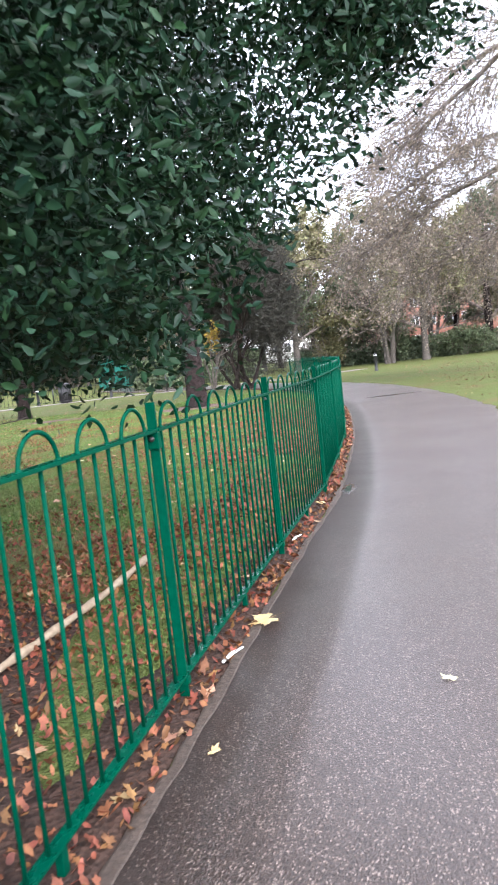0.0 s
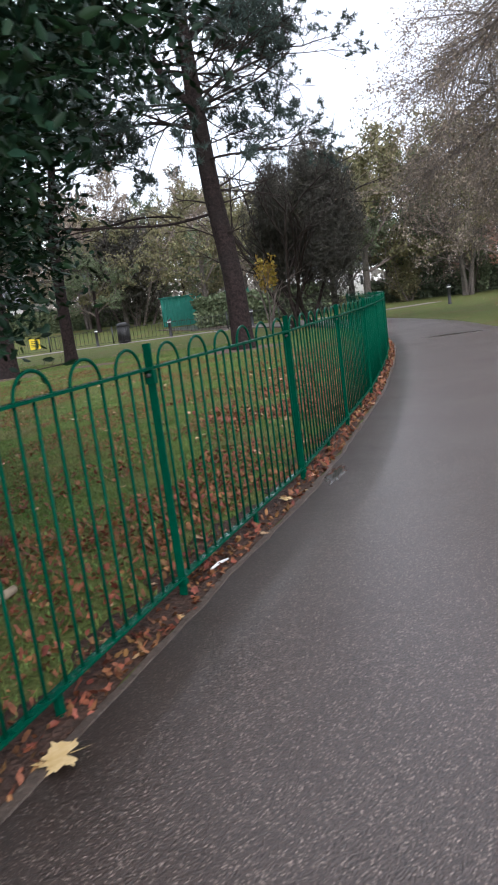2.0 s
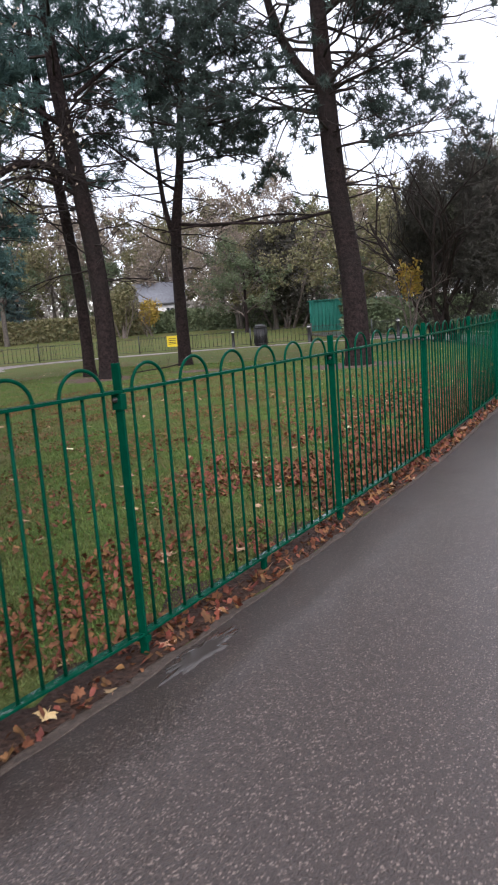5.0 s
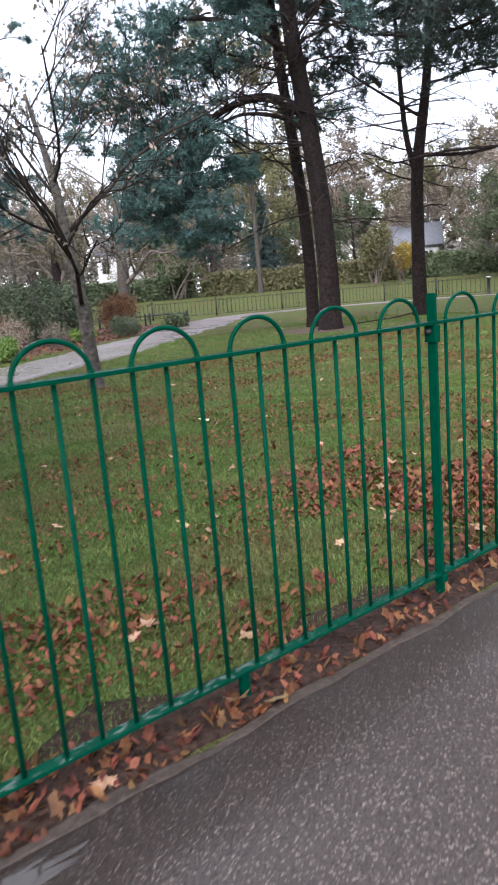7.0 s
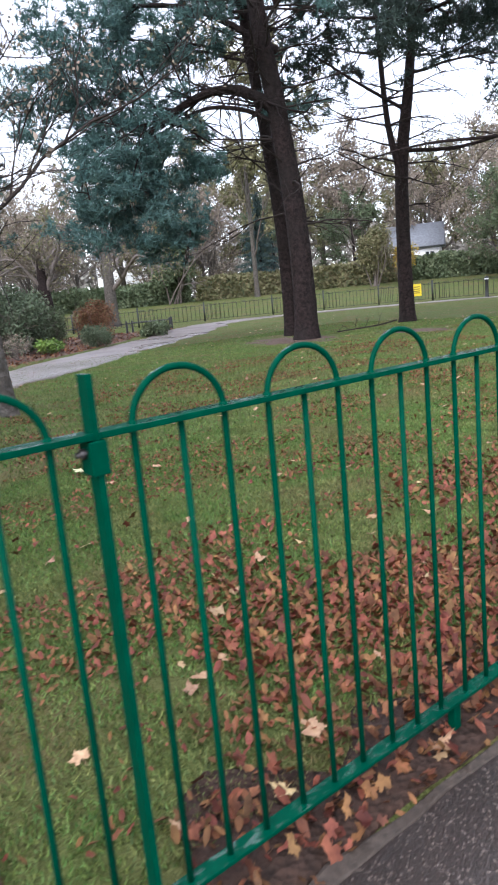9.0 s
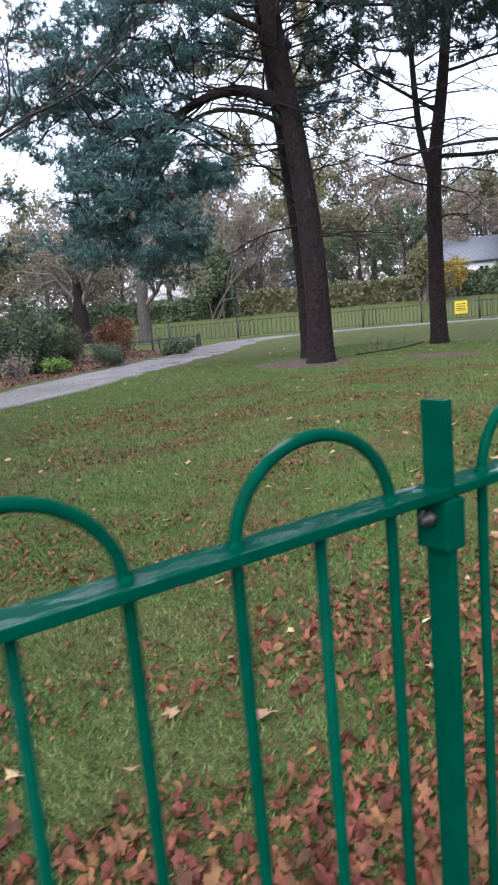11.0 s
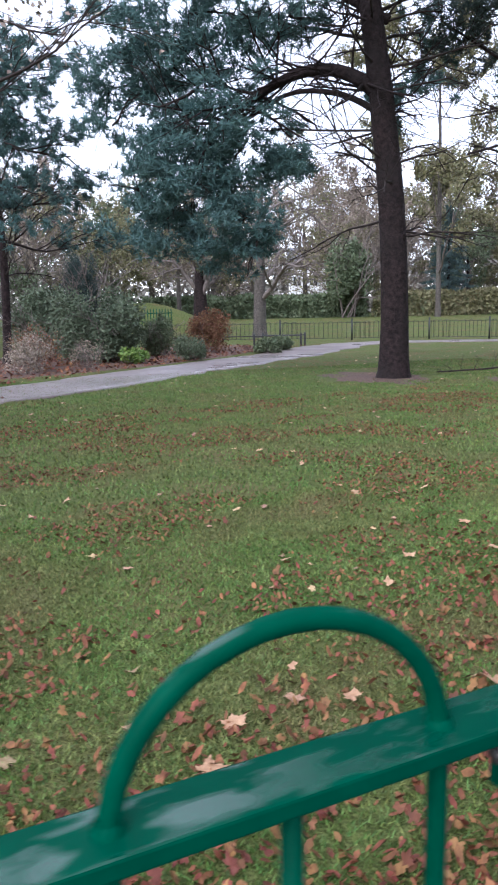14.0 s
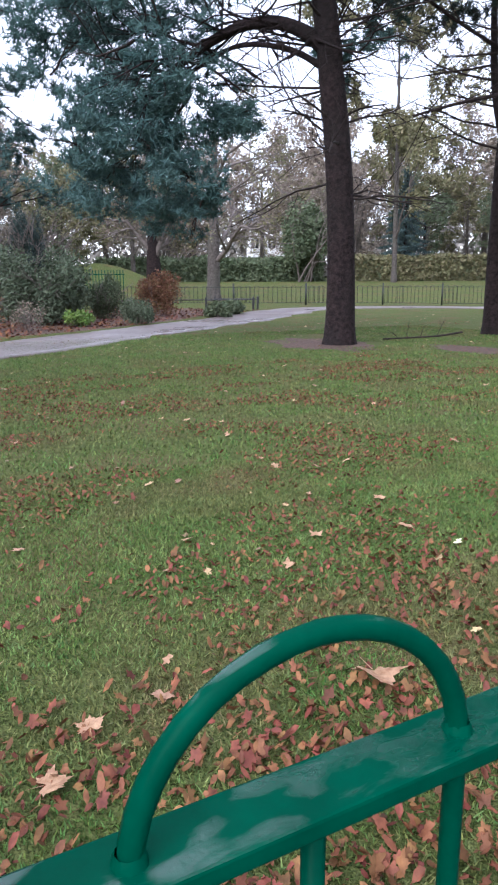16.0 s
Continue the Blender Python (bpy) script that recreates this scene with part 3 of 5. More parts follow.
def pine(name, label, stems, radii, limbs, foliage, seed, needle=M_NEEDLE, dead=14, dead_z=(2.5, 6), boughs=()):
    """stems: lines from the foot; limbs: (line, radius); foliage: (centre, radii, pads, pad size, tufts);
    boughs: (count, low, high, reach, tilt), needle-tipped branches round the stems."""
    rng = np.random.default_rng(seed)
    foot = stems[0][0]
    e = thing(name, Matrix.Translation((foot[0], foot[1], gz(foot[0], foot[1]))), label, "tree")
    rel = lambda pts: [(a - foot[0], b - foot[1], c) for a, b, c in pts]
    lines = []
    for i, (s, r) in enumerate(zip(stems, radii)):
        g = Geo()
        q = rel(s)
        if i == 0:
            q[0] = (0, 0, -0.15)
        if i == 0:
            line, _ = flared(g, q, r, 14, rng)
        else:
            line = smooth3(q, 6)
            g.tube(line, np.linspace(r[0], r[-1], len(line)), 8)
        lines.append(line)
        part("trunk", g, M_BARK, e, smooth=True)
    for s, r in limbs:
        g = Geo()
        line = smooth3(rel(s), 5)
        g.tube(line, np.linspace(r, r * 0.4, len(line)), 7)
        tips = []
        for k in range(2, len(line), 2):
            for _ in range(2):
                d = rng.normal(size=3) * (1, 1, 0.7)
                grow(g, line[k], d, 1.3, r * 0.22, 2, rng, tips, 3, 0.6, 0.65, 0.15, 0.0, 3)
        part("limb", g, M_BARK, e, smooth=True)
    g = Geo()
    tips = []
    for _ in range(dead):
        line = lines[rng.integers(len(lines))]
        zz = rng.uniform(*dead_z)
        k = int(np.argmin(abs(line[:, 2] - zz)))
        a = rng.uniform(0, 2 * math.pi)
        grow(g, line[k], (math.cos(a), math.sin(a), rng.uniform(-0.15, 0.45)), rng.uniform(0.9, 2.4), 0.028, 2, rng, tips, 3, 0.6, 0.55, 0.14, 0.0, 4, 0.35)
    part("twigwork", g, M_TWIG, e)
    g = Geo()
    tw = Geo()
    for c, r, count, size, per in foliage:
        c = np.array(c) - (foot[0], foot[1], 0)
        pos = pads(c, r, count, size, per, rng)
        g.needles(pos, 0.17, 0.022, 14)
        tt = []
        for _ in range(max(4, count // 5)):
            grow(tw, cloud(c, np.array(r) * 0.6, 1, rng)[0], rng.normal(size=3) * (1, 1, 0.5), max(r) * 0.5, 0.03, 2, rng, tt, 3, 0.6, 0.6, 0.15, -0.02, 4)
    for count, low, high, reach, tilt in boughs:
        tt = []
        for k in range(count):
            line = lines[k % len(lines)]
            i = int(np.argmin(abs(line[:, 2] - (low + (high - low) * (k + rng.uniform(0, 1)) / count))))
            a = k * 2.4 + rng.uniform(-0.6, 0.6)
            grow(tw, line[i], (math.cos(a), math.sin(a), tilt + rng.uniform(-0.2, 0.25)), reach * rng.uniform(0.7, 1.2), 0.045, 3, rng, tt, 4, 0.62, 0.55, 0.13, 0.01, 5, 0.35)
        ends = [t for t in tt if rng.uniform() < 0.42]
        g.needles(along(ends, 7, 0.035, rng), 0.17, 0.024, 11)
    part("crown", g, needle, e)
    part("branchwork", tw, M_TWIG, e)
    return e


pine("pine_tree", "tall dark-barked pine with one heavy arching limb over the lawn",
     [[(-11.4, 19.0, 0), (-11.36, 18.97, 1.5), (-11.42, 18.9, 3.4), (-11.55, 18.72, 5.4), (-11.72, 18.45, 8), (-11.8, 18.3, 12)]],
     [(0.30, 0.265, 0.25, 0.23, 0.19, 0.08)],
     [([(-11.5, 18.8, 5.2), (-11.75, 18.35, 5.62), (-12.1, 17.8, 5.82), (-12.5, 17.2, 5.7), (-13.0, 16.5, 5.25), (-13.4, 15.9, 4.65)], 0.15),
      ([(-11.45, 18.8, 4.9), (-11.9, 18.1, 5.35), (-12.5, 17.3, 5.45), (-13.2, 16.5, 5.0)], 0.07),
      ([(-11.5, 18.85, 6.6), (-12.6, 17.4, 7.6), (-14.0, 15.9, 7.9)], 0.09),
      ([(-11.5, 18.85, 7.6), (-10.6, 19.8, 8.6), (-9.6, 20.6, 9.4)], 0.07)],
     [((-13.3, 16.1, 5.1), (1.4, 1.5, 1.6), 42, 0.46, 30), ((-13.8, 15.3, 3.7), (1.5, 1.5, 1.3), 40, 0.46, 30), ((-13.0, 16.3, 2.9), (1.1, 1.2, 0.8), 20, 0.42, 28),
      ((-14.0, 15.5, 6.8), (1.6, 1.7, 1.5), 40, 0.46, 28), ((-12.6, 17.2, 4.25), (0.55, 0.6, 0.35), 9, 0.32, 30), ((-12.8, 17.0, 7.4), (1.6, 1.6, 1.1), 26, 0.42, 28),
      ((-15.0, 14.9, 5.7), (1.2, 1.2, 1.8), 24, 0.44, 28), ((-11.4, 18.9, 10.2), (2.6, 2.6, 2.0), 50, 0.5, 28)], 11, dead=30, dead_z=(2.8, 7.5), boughs=[(11, 7.0, 11, 2.6, 0.15)])
pine("pine_tree", "slender leaning pine standing behind a thicker one",
     [[(-13.0, 20.0, 0), (-13.05, 20.0, 2.5), (-13.25, 19.9, 5), (-13.5, 19.7, 8), (-13.6, 19.6, 11)]], [(0.19, 0.17, 0.155, 0.13, 0.06)], [],
     [((-13.6, 19.6, 9.6), (1.8, 1.8, 1.6), 34, 0.45, 26)], 12, dead=14, dead_z=(3.5, 8), boughs=[(10, 6.0, 10, 1.9, 0.1)])
pine("pine_tree", "twin-stemmed pine with sparse dark needles on the lawn",
     [[(-11.72, 23.4, 0), (-11.66, 23.3, 2), (-11.55, 23.25, 4.3), (-11.2, 23.3, 6.5), (-11.0, 23.4, 9), (-10.9, 23.4, 11.5)],
      [(-11.5, 23.18, 3.9), (-11.75, 23.0, 5.3), (-11.85, 22.9, 7.5), (-11.9, 22.8, 10)]],
     [(0.23, 0.2, 0.18, 0.13, 0.1, 0.04), (0.11, 0.04)],
     [([(-11.4, 23.2, 4.6), (-10.2, 24.0, 4.5), (-8.8, 24.8, 4.7), (-7.6, 25.5, 4.6)], 0.06), ([(-11.3, 23.2, 5.6), (-12.4, 22.3, 6.6), (-13.4, 21.5, 7.6)], 0.05)],
     [((-10.9, 23.4, 9.6), (2.1, 2.1, 1.7), 44, 0.42, 24), ((-12.0, 22.8, 8.4), (1.4, 1.4, 1.3), 24, 0.4, 24), ((-9.6, 24.4, 7.4), (1.2, 1.2, 0.9), 14, 0.4, 24), ((-13.0, 21.8, 7.2), (1.0, 1.0, 0.7), 10, 0.4, 22)],
     13, M_NEEDLED, 24, (3, 8), [(9, 6.4, 11, 2.0, 0.05)])
pine("pine_tree", "large forked pine with a thick dark trunk by the fence",
     [[(-4.44, 20.56, 0), (-4.5, 20.5, 2.2), (-4.75, 20.4, 4.5), (-4.9, 20.35, 7.0), (-5.0, 20.3, 9.5), (-5.2, 20.2, 12.5)],
      [(-4.9, 20.35, 6.7), (-5.5, 20.1, 7.4), (-6.0, 19.9, 8.6), (-6.15, 19.8, 10), (-6.2, 19.8, 12.2)]],
     [(0.33, 0.29, 0.26, 0.23, 0.17, 0.08), (0.14, 0.06)],
     [([(-4.95, 20.35, 8.4), (-4.3, 20.8, 9.0), (-3.6, 21.2, 9.5), (-2.8, 21.6, 10.6)], 0.10), ([(-4.85, 20.4, 6.2), (-6.2, 19.6, 6.4), (-7.6, 18.8, 6.1), (-9.0, 18.2, 6.4)], 0.06),
      ([(-4.7, 20.4, 3.9), (-6.0, 19.7, 3.7), (-7.6, 19.0, 3.8), (-8.8, 18.5, 3.7)], 0.045)],
     [((-3.3, 21.2, 8.6), (1.3, 1.3, 0.7), 26, 0.4, 26), ((-5.4, 20.2, 11.8), (2.6, 2.6, 1.5), 60, 0.45, 26), ((-7.4, 18.9, 6.2), (1.7, 1.5, 0.7), 24, 0.4, 24),
      ((-3.2, 21.4, 6.4), (1.0, 1.0, 1.1), 16, 0.4, 22), ((-6.9, 19.4, 8.6), (1.5, 1.5, 1.2), 24, 0.4, 22), ((-2.6, 21.6, 10.6), (1.3, 1.3, 1.0), 24, 0.4, 24)],
     14, M_NEEDLED, 34, (3.2, 9), [(32, 5.4, 12, 2.9, 0.0)])
pine("pine_tree", "loose blue-green pine standing in the shrub bed",
     [[(-21.6, 12.6, 0), (-21.5, 12.7, 3), (-21.7, 12.6, 6), (-21.6, 12.5, 10)]], [(0.13, 0.11, 0.08, 0.04)], [],
     [((-21.6, 12.6, 6.6), (1.7, 1.7, 2.6), 60, 0.42, 24)], 15, dead=12, dead_z=(2, 5), boughs=[(26, 3.0, 9.5, 2.0, 0.1)])


# the big glossy evergreen that overhangs the fence
def build_evergreen():
    rng = np.random.default_rng(21)
    e = thing("evergreen_tree", Matrix.Translation((-4.2, 0.8, 0)), "dense dark glossy evergreen tree overhanging the fence", "tree")
    g = Geo()
    line, _ = flared(g, [(0, 0, -0.15), (0.05, 0, 1.2), (0, 0.1, 2.6), (0.1, 0.1, 5.0), (0.1, 0.2, 8)], [0.34, 0.3, 0.27, 0.18, 0.08], 12, rng)
    part("trunk", g, M_BARKGREY, e, smooth=True)
    g = Geo()
    tips = []
    for k in range(26):
        a = rng.uniform(0, 2 * math.pi)
        i = rng.integers(8, 20)
        grow(g, line[i], (math.cos(a), math.sin(a), rng.uniform(-0.05, 0.5)), 2.1, 0.045, 2, rng, tips, 4, 0.6, 0.55, 0.1, -0.02, 5)
    part("branchwork", g, M_TWIG, e)
    # leaf sprays filling an uneven crown
    keep = []
    while len(keep) < 3400:
        z, a, u = rng.uniform(1.3, 8.2), rng.uniform(0, 2 * math.pi), rng.uniform(0.12, 1) ** 0.5
        top = 4.95 * math.sqrt(max(0.02, 1 - (max(0, z - 4.2) / 4.6) ** 2))
        x, y = math.cos(a), math.sin(a)
        rho = top * u * (0.90 + 0.14 * noise.noise((x * 2.2, y * 2.2, z * 0.9)))
        low = 1.45 + 0.35 * noise.noise((x * rho * 0.8, y * rho * 0.8, 9.0)) + 1.5 * max(0, rho - 3.9)
        if z > low and math.hypot(x * rho - 5.06, y * rho + 2.55) > 2.1:
            keep.append(np.array((x * rho, y * rho, z)))
    while len(keep) < 9200:
        z, a, u = rng.uniform(1.4, 6.2), rng.uniform(-1.0, 1.75), rng.uniform(0.5, 1) ** 0.6
        x, y = math.cos(a), math.sin(a)
        rho = 5.35 * math.sqrt(max(0.05, 1 - (max(0, z - 4.0) / 4.6) ** 2)) * u * (0.91 + 0.15 * noise.noise((x * 2.2, y * 2.2, z * 0.9)))
        low = 1.3 + 0.3 * noise.noise((x * rho * 0.8, y * rho * 0.8, 9.0)) + 0.6 * max(0, rho - 4.3)
        clear = math.hypot(x * rho - 5.06, y * rho + 2.55) > 2.1 and not (x * rho > 4.55 and y * rho < 0.6)
        if z > low and clear:
            keep.append(np.array((x * rho, y * rho, z)))
    keep = np.array(keep + [np.array((5.30, 1.9, 3.25)) + rng.normal(size=3) * (0.22, 0.32, 0.17) for _ in range(190)])
    pos = np.repeat(keep, 38, 0) + RNG.normal(size=(len(keep) * 38, 3)) * 0.12
    g = Geo()
    g.oval_leaves(pos, 0.062, 0.026, 0.15)
    part("crown", g, M_LAUREL, e)
    return e


build_evergreen()


def broadleaf(name, label, x, y, h, r, seed, leaf=M_LEAFBROWN, per=6, size=0.16, depth=4, kids=4, trunk=0.25, bole=0.3, bark=M_BARKGREY, twig=M_TWIGPALE, ang=0.62, grav=0.01, lean=(0, 0), stems=1, group="park trees"):
    """A deciduous tree, part bare: trunk, limbs to fine twigs, and sparse small leaves."""
    rng = np.random.default_rng(seed)
    e = thing(name, Matrix.Translation((x, y, gz(x, y))), label, "tree", group)
    gt, gb, tips = Geo(), Geo(), []
    for s in range(stems):
        o = rng.normal(size=2) * (0.18 if stems > 1 else 0)
        ln = np.array(lean) + rng.normal(size=2) * (0.12 * h if stems > 1 else 0.02 * h)
        top = h * 0.72
        pts = [(o[0], o[1], -0.15), (o[0] + ln[0] * 0.2, o[1] + ln[1] * 0.2, top * 0.35), (o[0] + ln[0] * 0.5, o[1] + ln[1] * 0.5, top * 0.7), (o[0] + ln[0], o[1] + ln[1], top)]
        line, rr = flared(gt, pts, [trunk, trunk * 0.8, trunk * 0.55, trunk * 0.2], 9, rng)
        n = 9
        for i in range(n):
            u = bole + (1 - bole) * (i + rng.uniform(0, 0.8)) / n
            k = min(int(u * (len(line) - 1)), len(line) - 2)
            a = i * 2.4 + rng.uniform(-0.5, 0.5)
            d = (math.cos(a), math.sin(a), rng.uniform(0.35, 1.1))
            grow(gb, line[k], d, r * rng.uniform(0.75, 1.15) * (1.15 - 0.4 * u), rr[k] * 0.45, depth - 1, rng, tips, kids, ang, 0.6, 0.13, grav, 5, 0.25)
    part("trunk", gt, bark, e, smooth=True)
    part("branchwork", gb, twig, e)
    if per:
        g = Geo()
        g.leaves(along(tips, per, 0.12, rng), size, size * 0.62)
        part("crown", g, leaf, e)
    return e


def mass(name, label, x, y, rx, ry, h, seed, leaf, n=4000, size=0.16, base=0.0, twig=M_TWIGPALE, category="shrub", flat=0.6, needle=False, group="", stems=10):
    """A shrub or leafy crown of many small leaves on stems, with an uneven outline."""
    rng = np.random.default_rng(seed)
    e = thing(name, Matrix.Translation((x, y, gz(x, y))), label, category, group)
    g, tips = Geo(), []
    for k in range(stems):
        a = rng.uniform(0, 2 * math.pi)
        grow(g, (rng.normal() * rx * 0.15, rng.normal() * ry * 0.15, -0.05), (math.cos(a) * rx / h, math.sin(a) * ry / h, 1.0), h * 0.75, max(0.008, h * 0.012), 2, rng, tips, 4, 0.6, 0.55, 0.12, 0.0, 4)
    part("stemwork", g, twig, e)
    lumps = cloud((0, 0, base + (h - base) * 0.5), (rx * 0.72, ry * 0.72, (h - base) * 0.40), 26, rng, 0.35)
    per = n // 26
    pos = np.concatenate([cloud(c, np.array((rx, ry, h - base)) * rng.uniform(0.20, 0.36), per, rng, 0.2) for c in lumps])
    pos = pos[pos[:, 2] > base + 0.02]
    g = Geo()
    if needle:
        g.needles(pos, size * 1.6, size * 0.14, 7)
    else:
        g.leaves(pos, size, size * 0.55, flat + 0.3)
    part("foliage", g, leaf, e)
    return e


# sapling with bare branches by the lawn
broadleaf("young_tree", "small leaning tree with nearly bare spreading branches", -7.55, 9.8, 5.8, 2.7, 31, M_LEAFBROWN, 2, 0.07, 4, 5, 0.11, 0.25, M_BARKGREY, M_TWIG, 0.55, 0.03, (-0.7, -0.1), group="")

# the big tree that reaches over the path from the east
def build_overhanging():
    rng = np.random.default_rng(41)
    e = thing("overhanging_tree", Matrix.Translation((12.0, 25.5, 0)), "large tree with long drooping branches of brown leaves", "tree")
    g = Geo()
    line, _ = flared(g, [(0, 0, -0.15), (-0.2, 0, 3), (-0.2, 0.2, 7), (0, 0, 13)], [0.5, 0.42, 0.34, 0.12], 12, rng)
    part("trunk", g, M_BARK, e, smooth=True)
    g, tips = Geo(), []
    arms = [((-0.2, 0, 6.5), (-5.0, -5.2, 9.3), (-7.6, -5.0, 8.3), (-9.6, -4.6, 6.9)), ((-0.2, 0, 5.4), (-4.6, -3.2, 6.6), (-7.4, -3.0, 6.0), (-9.8, -2.6, 4.9)),
            ((0, 0, 8), (-4, -1.5, 10.5), (-7.0, -1.0, 10.2), (-9.0, -0.6, 8.8)), ((0, 0, 9.5), (-3, -4.5, 12.5), (-5.2, -6.0, 12.8), (-7, -7, 11.5)),
            ((0, 0, 5.0), (-3.6, -0.6, 5.4), (-6.4, 0.6, 4.9), (-8.6, 1.4, 3.9)), ((0, 0, 7.0), (2.5, -3, 9), (4, -5, 10), (5, -7, 9)), ((0, 0, 7.5), (3, 3, 10), (5, 4, 10.5), (7, 5, 10)),
            ((0, 0, 7.2), (-5.4, 1.2, 8.4), (-8.2, 2.4, 7.6), (-10.6, 3.2, 6.4))]
    for a in arms:
        pts = smooth3(a, 7)
        g.tube(pts, np.linspace(0.13, 0.03, len(pts)), 6)
        for k in range(6, len(pts)):
            for _ in range(3):
                d = (pts[k] - pts[k - 1]) / np.linalg.norm(pts[k] - pts[k - 1]) + rng.normal(size=3) * 0.7
                grow(g, pts[k], d, 2.3, 0.022, 2, rng, tips, 5, 0.55, 0.6, 0.12, -0.05, 4)
    part("branchwork", g, M_TWIGPALE, e)
    g = Geo()
    g.leaves(along(tips, 7, 0.10, rng), 0.085, 0.045, 1.0, 0.2, -0.4)
    part("crown", g, M_LEAFBROWN, e)


build_overhanging()

# ---- far fence along the lawn ----
FARFENCE = smooth_line([(-38, 15.5), (-34, 20.5), (-30.0, 25.6), (-26.2, 31.2), (-20.2, 36.3), (-14, 39.2), (-8, 40.8), (-3.4, 41.6)], 2.5)


def build_far_panel(m):
    f = thing("low_railing", m, "low dark bow-top railing panel at the lawn's edge", "fence", "far railing")
    for z in (0.10, 0.80):
        g = Geo()
        g.box(0, -0.012, z - 0.01, 2.5, 0.012, z + 0.01)
        part("rail", g, M_DARKMETAL, f)
    hoop = bow_bar(0, 0.0625, 0.80, 0.1, 4)
    me = hoop.mesh("hoop_bar")
    for i in range(10):
        h = part("hoop_bar", me, M_DARKMETAL, f)
        h.location.x = 0.0625 + i * 0.25
    g = Geo()
    g.box(-0.025, -0.025, -0.1, 0.025, 0.025, 0.98)
    part("post", g, M_DARKMETAL, f)
    return f


proto = None
for a, b in zip(FARFENCE[:-1], FARFENCE[1:]):
    za, zb = gz(*a), gz(*b)
    d = math.dist(a, b)
    m = Matrix.Translation((a[0], a[1], za)) @ pose(0, 0, 0, 0, -math.degrees(math.atan2(zb - za, d)), math.degrees(math.atan2(b[1] - a[1], b[0] - a[0]))) @ Matrix.Diagonal((d / 2.5, 1, 1, 1))
    if proto is None:
        proto = build_far_panel(m)
    else:
        copy_thing(proto, m)


# knee rail by the shrub bed
def build_knee_rail(pts):
    e = thing("knee_rail", Matrix.Translation((pts[0][0], pts[0][1], 0)), "low black knee rail beside the shrub bed", "rail")
    line = [(a - pts[0][0], b - pts[0][1]) for a, b in pts]
    for a, b in line:
        g = Geo()
        g.tube([(a, b, -0.1), (a, b, 0.48), (a, b, 0.52), (a, b, 0.53)], [0.045, 0.045, 0.03, 0.004], 8)
        part("post", g, M_BLACK, e)
    for a, b in zip(line[:-1], line[1:]):
        g = Geo()
        g.tube([(*a, 0.42), (*b, 0.42)], [0.022, 0.022], 6)
        part("rail", g, M_BLACK, e)
    return e


build_knee_rail([(-24.7, 23.9), (-25.6, 22.3), (-26.3, 20.4), (-26.6, 18.2), (-26.6, 16.0), (-26.2, 13.8)])
build_knee_rail([(-25.3, 24.4), (-26.3, 23.0)])

# ---- shrub bed ----
mass("shrub", "large loose grey-green shrub in the bed", -20.9, 15.1, 2.1, 1.7, 2.15, 51, M_BUSHGREY, 15000, 0.11)
mass("shrub", "rusty brown twiggy shrub in the bed", -22.9, 19.4, 1.05, 0.9, 1.35, 52, M_BUSHRUST, 7000, 0.08)
mass("shrub", "low rounded blue-green shrub by the path", -19.3, 17.5, 0.75, 0.6, 0.72, 53, M_BUSHGREY, 5000, 0.06)
mass("shrub", "small bright green leafy plant in the mulch", -19.0, 15.7, 0.55, 0.45, 0.42, 54, M_BUSHBRIGHT, 2200, 0.09)
mass("shrub", "mounded bright green shrub beside the path", -14.9, 11.3, 0.75, 0.6, 0.62, 55, M_BUSHBRIGHT, 4000, 0.08)
mass("shrub", "dark leafy ground plant by the knee rail", -21.4, 20.9, 0.8, 0.5, 0.45, 56, M_LEAFGREEN, 2500, 0.12)
mass("shrub", "dark leafy ground plant by the knee rail", -22.8, 22.1, 0.7, 0.5, 0.42, 57, M_LEAFGREEN, 2200, 0.12)
mass("shrub", "dry brown twiggy shrub in the bed", -17.4, 12.6, 1.2, 0.8, 0.95, 58, M_LEAFBROWN, 1800, 0.06)
mass("shrub", "dry reddish twiggy shrub in the bed", -18.6, 13.0, 0.9, 0.8, 1.1, 59, M_BUSHRUST, 1500, 0.06)
mass("shrub", "dark rounded evergreen shrub in the bed", -22.4, 17.5, 0.7, 0.7, 1.3, 60, M_LEAFGREEN, 6000, 0.08)
mass("shrub", "pale dead flower stems in the bed", -17.9, 14.2, 0.8, 0.6, 0.8, 61, M_LEAFBROWN, 700, 0.05)
mass("shrub", "broad dull green shrub behind the bed", -26.5, 14.5, 2.4, 1.8, 2.3, 62, M_BUSHGREY, 12000, 0.13)
mass("shrub", "tall dark upright conifer behind the bed", -32.0, 16.9, 1.1, 1.1, 3.9, 63, M_NEEDLED, 6000, 0.12, needle=True)
mass("shrub", "brown twiggy shrub at the bed's edge", -15.8, 10.2, 1.3, 0.9, 1.0, 64, M_LEAFBROWN, 1500, 0.06)
mass("shrub", "dull brown shrub behind the bed", -23.5, 11.0, 2.2, 1.8, 1.9, 65, M_LEAFBROWN, 9000, 0.10)

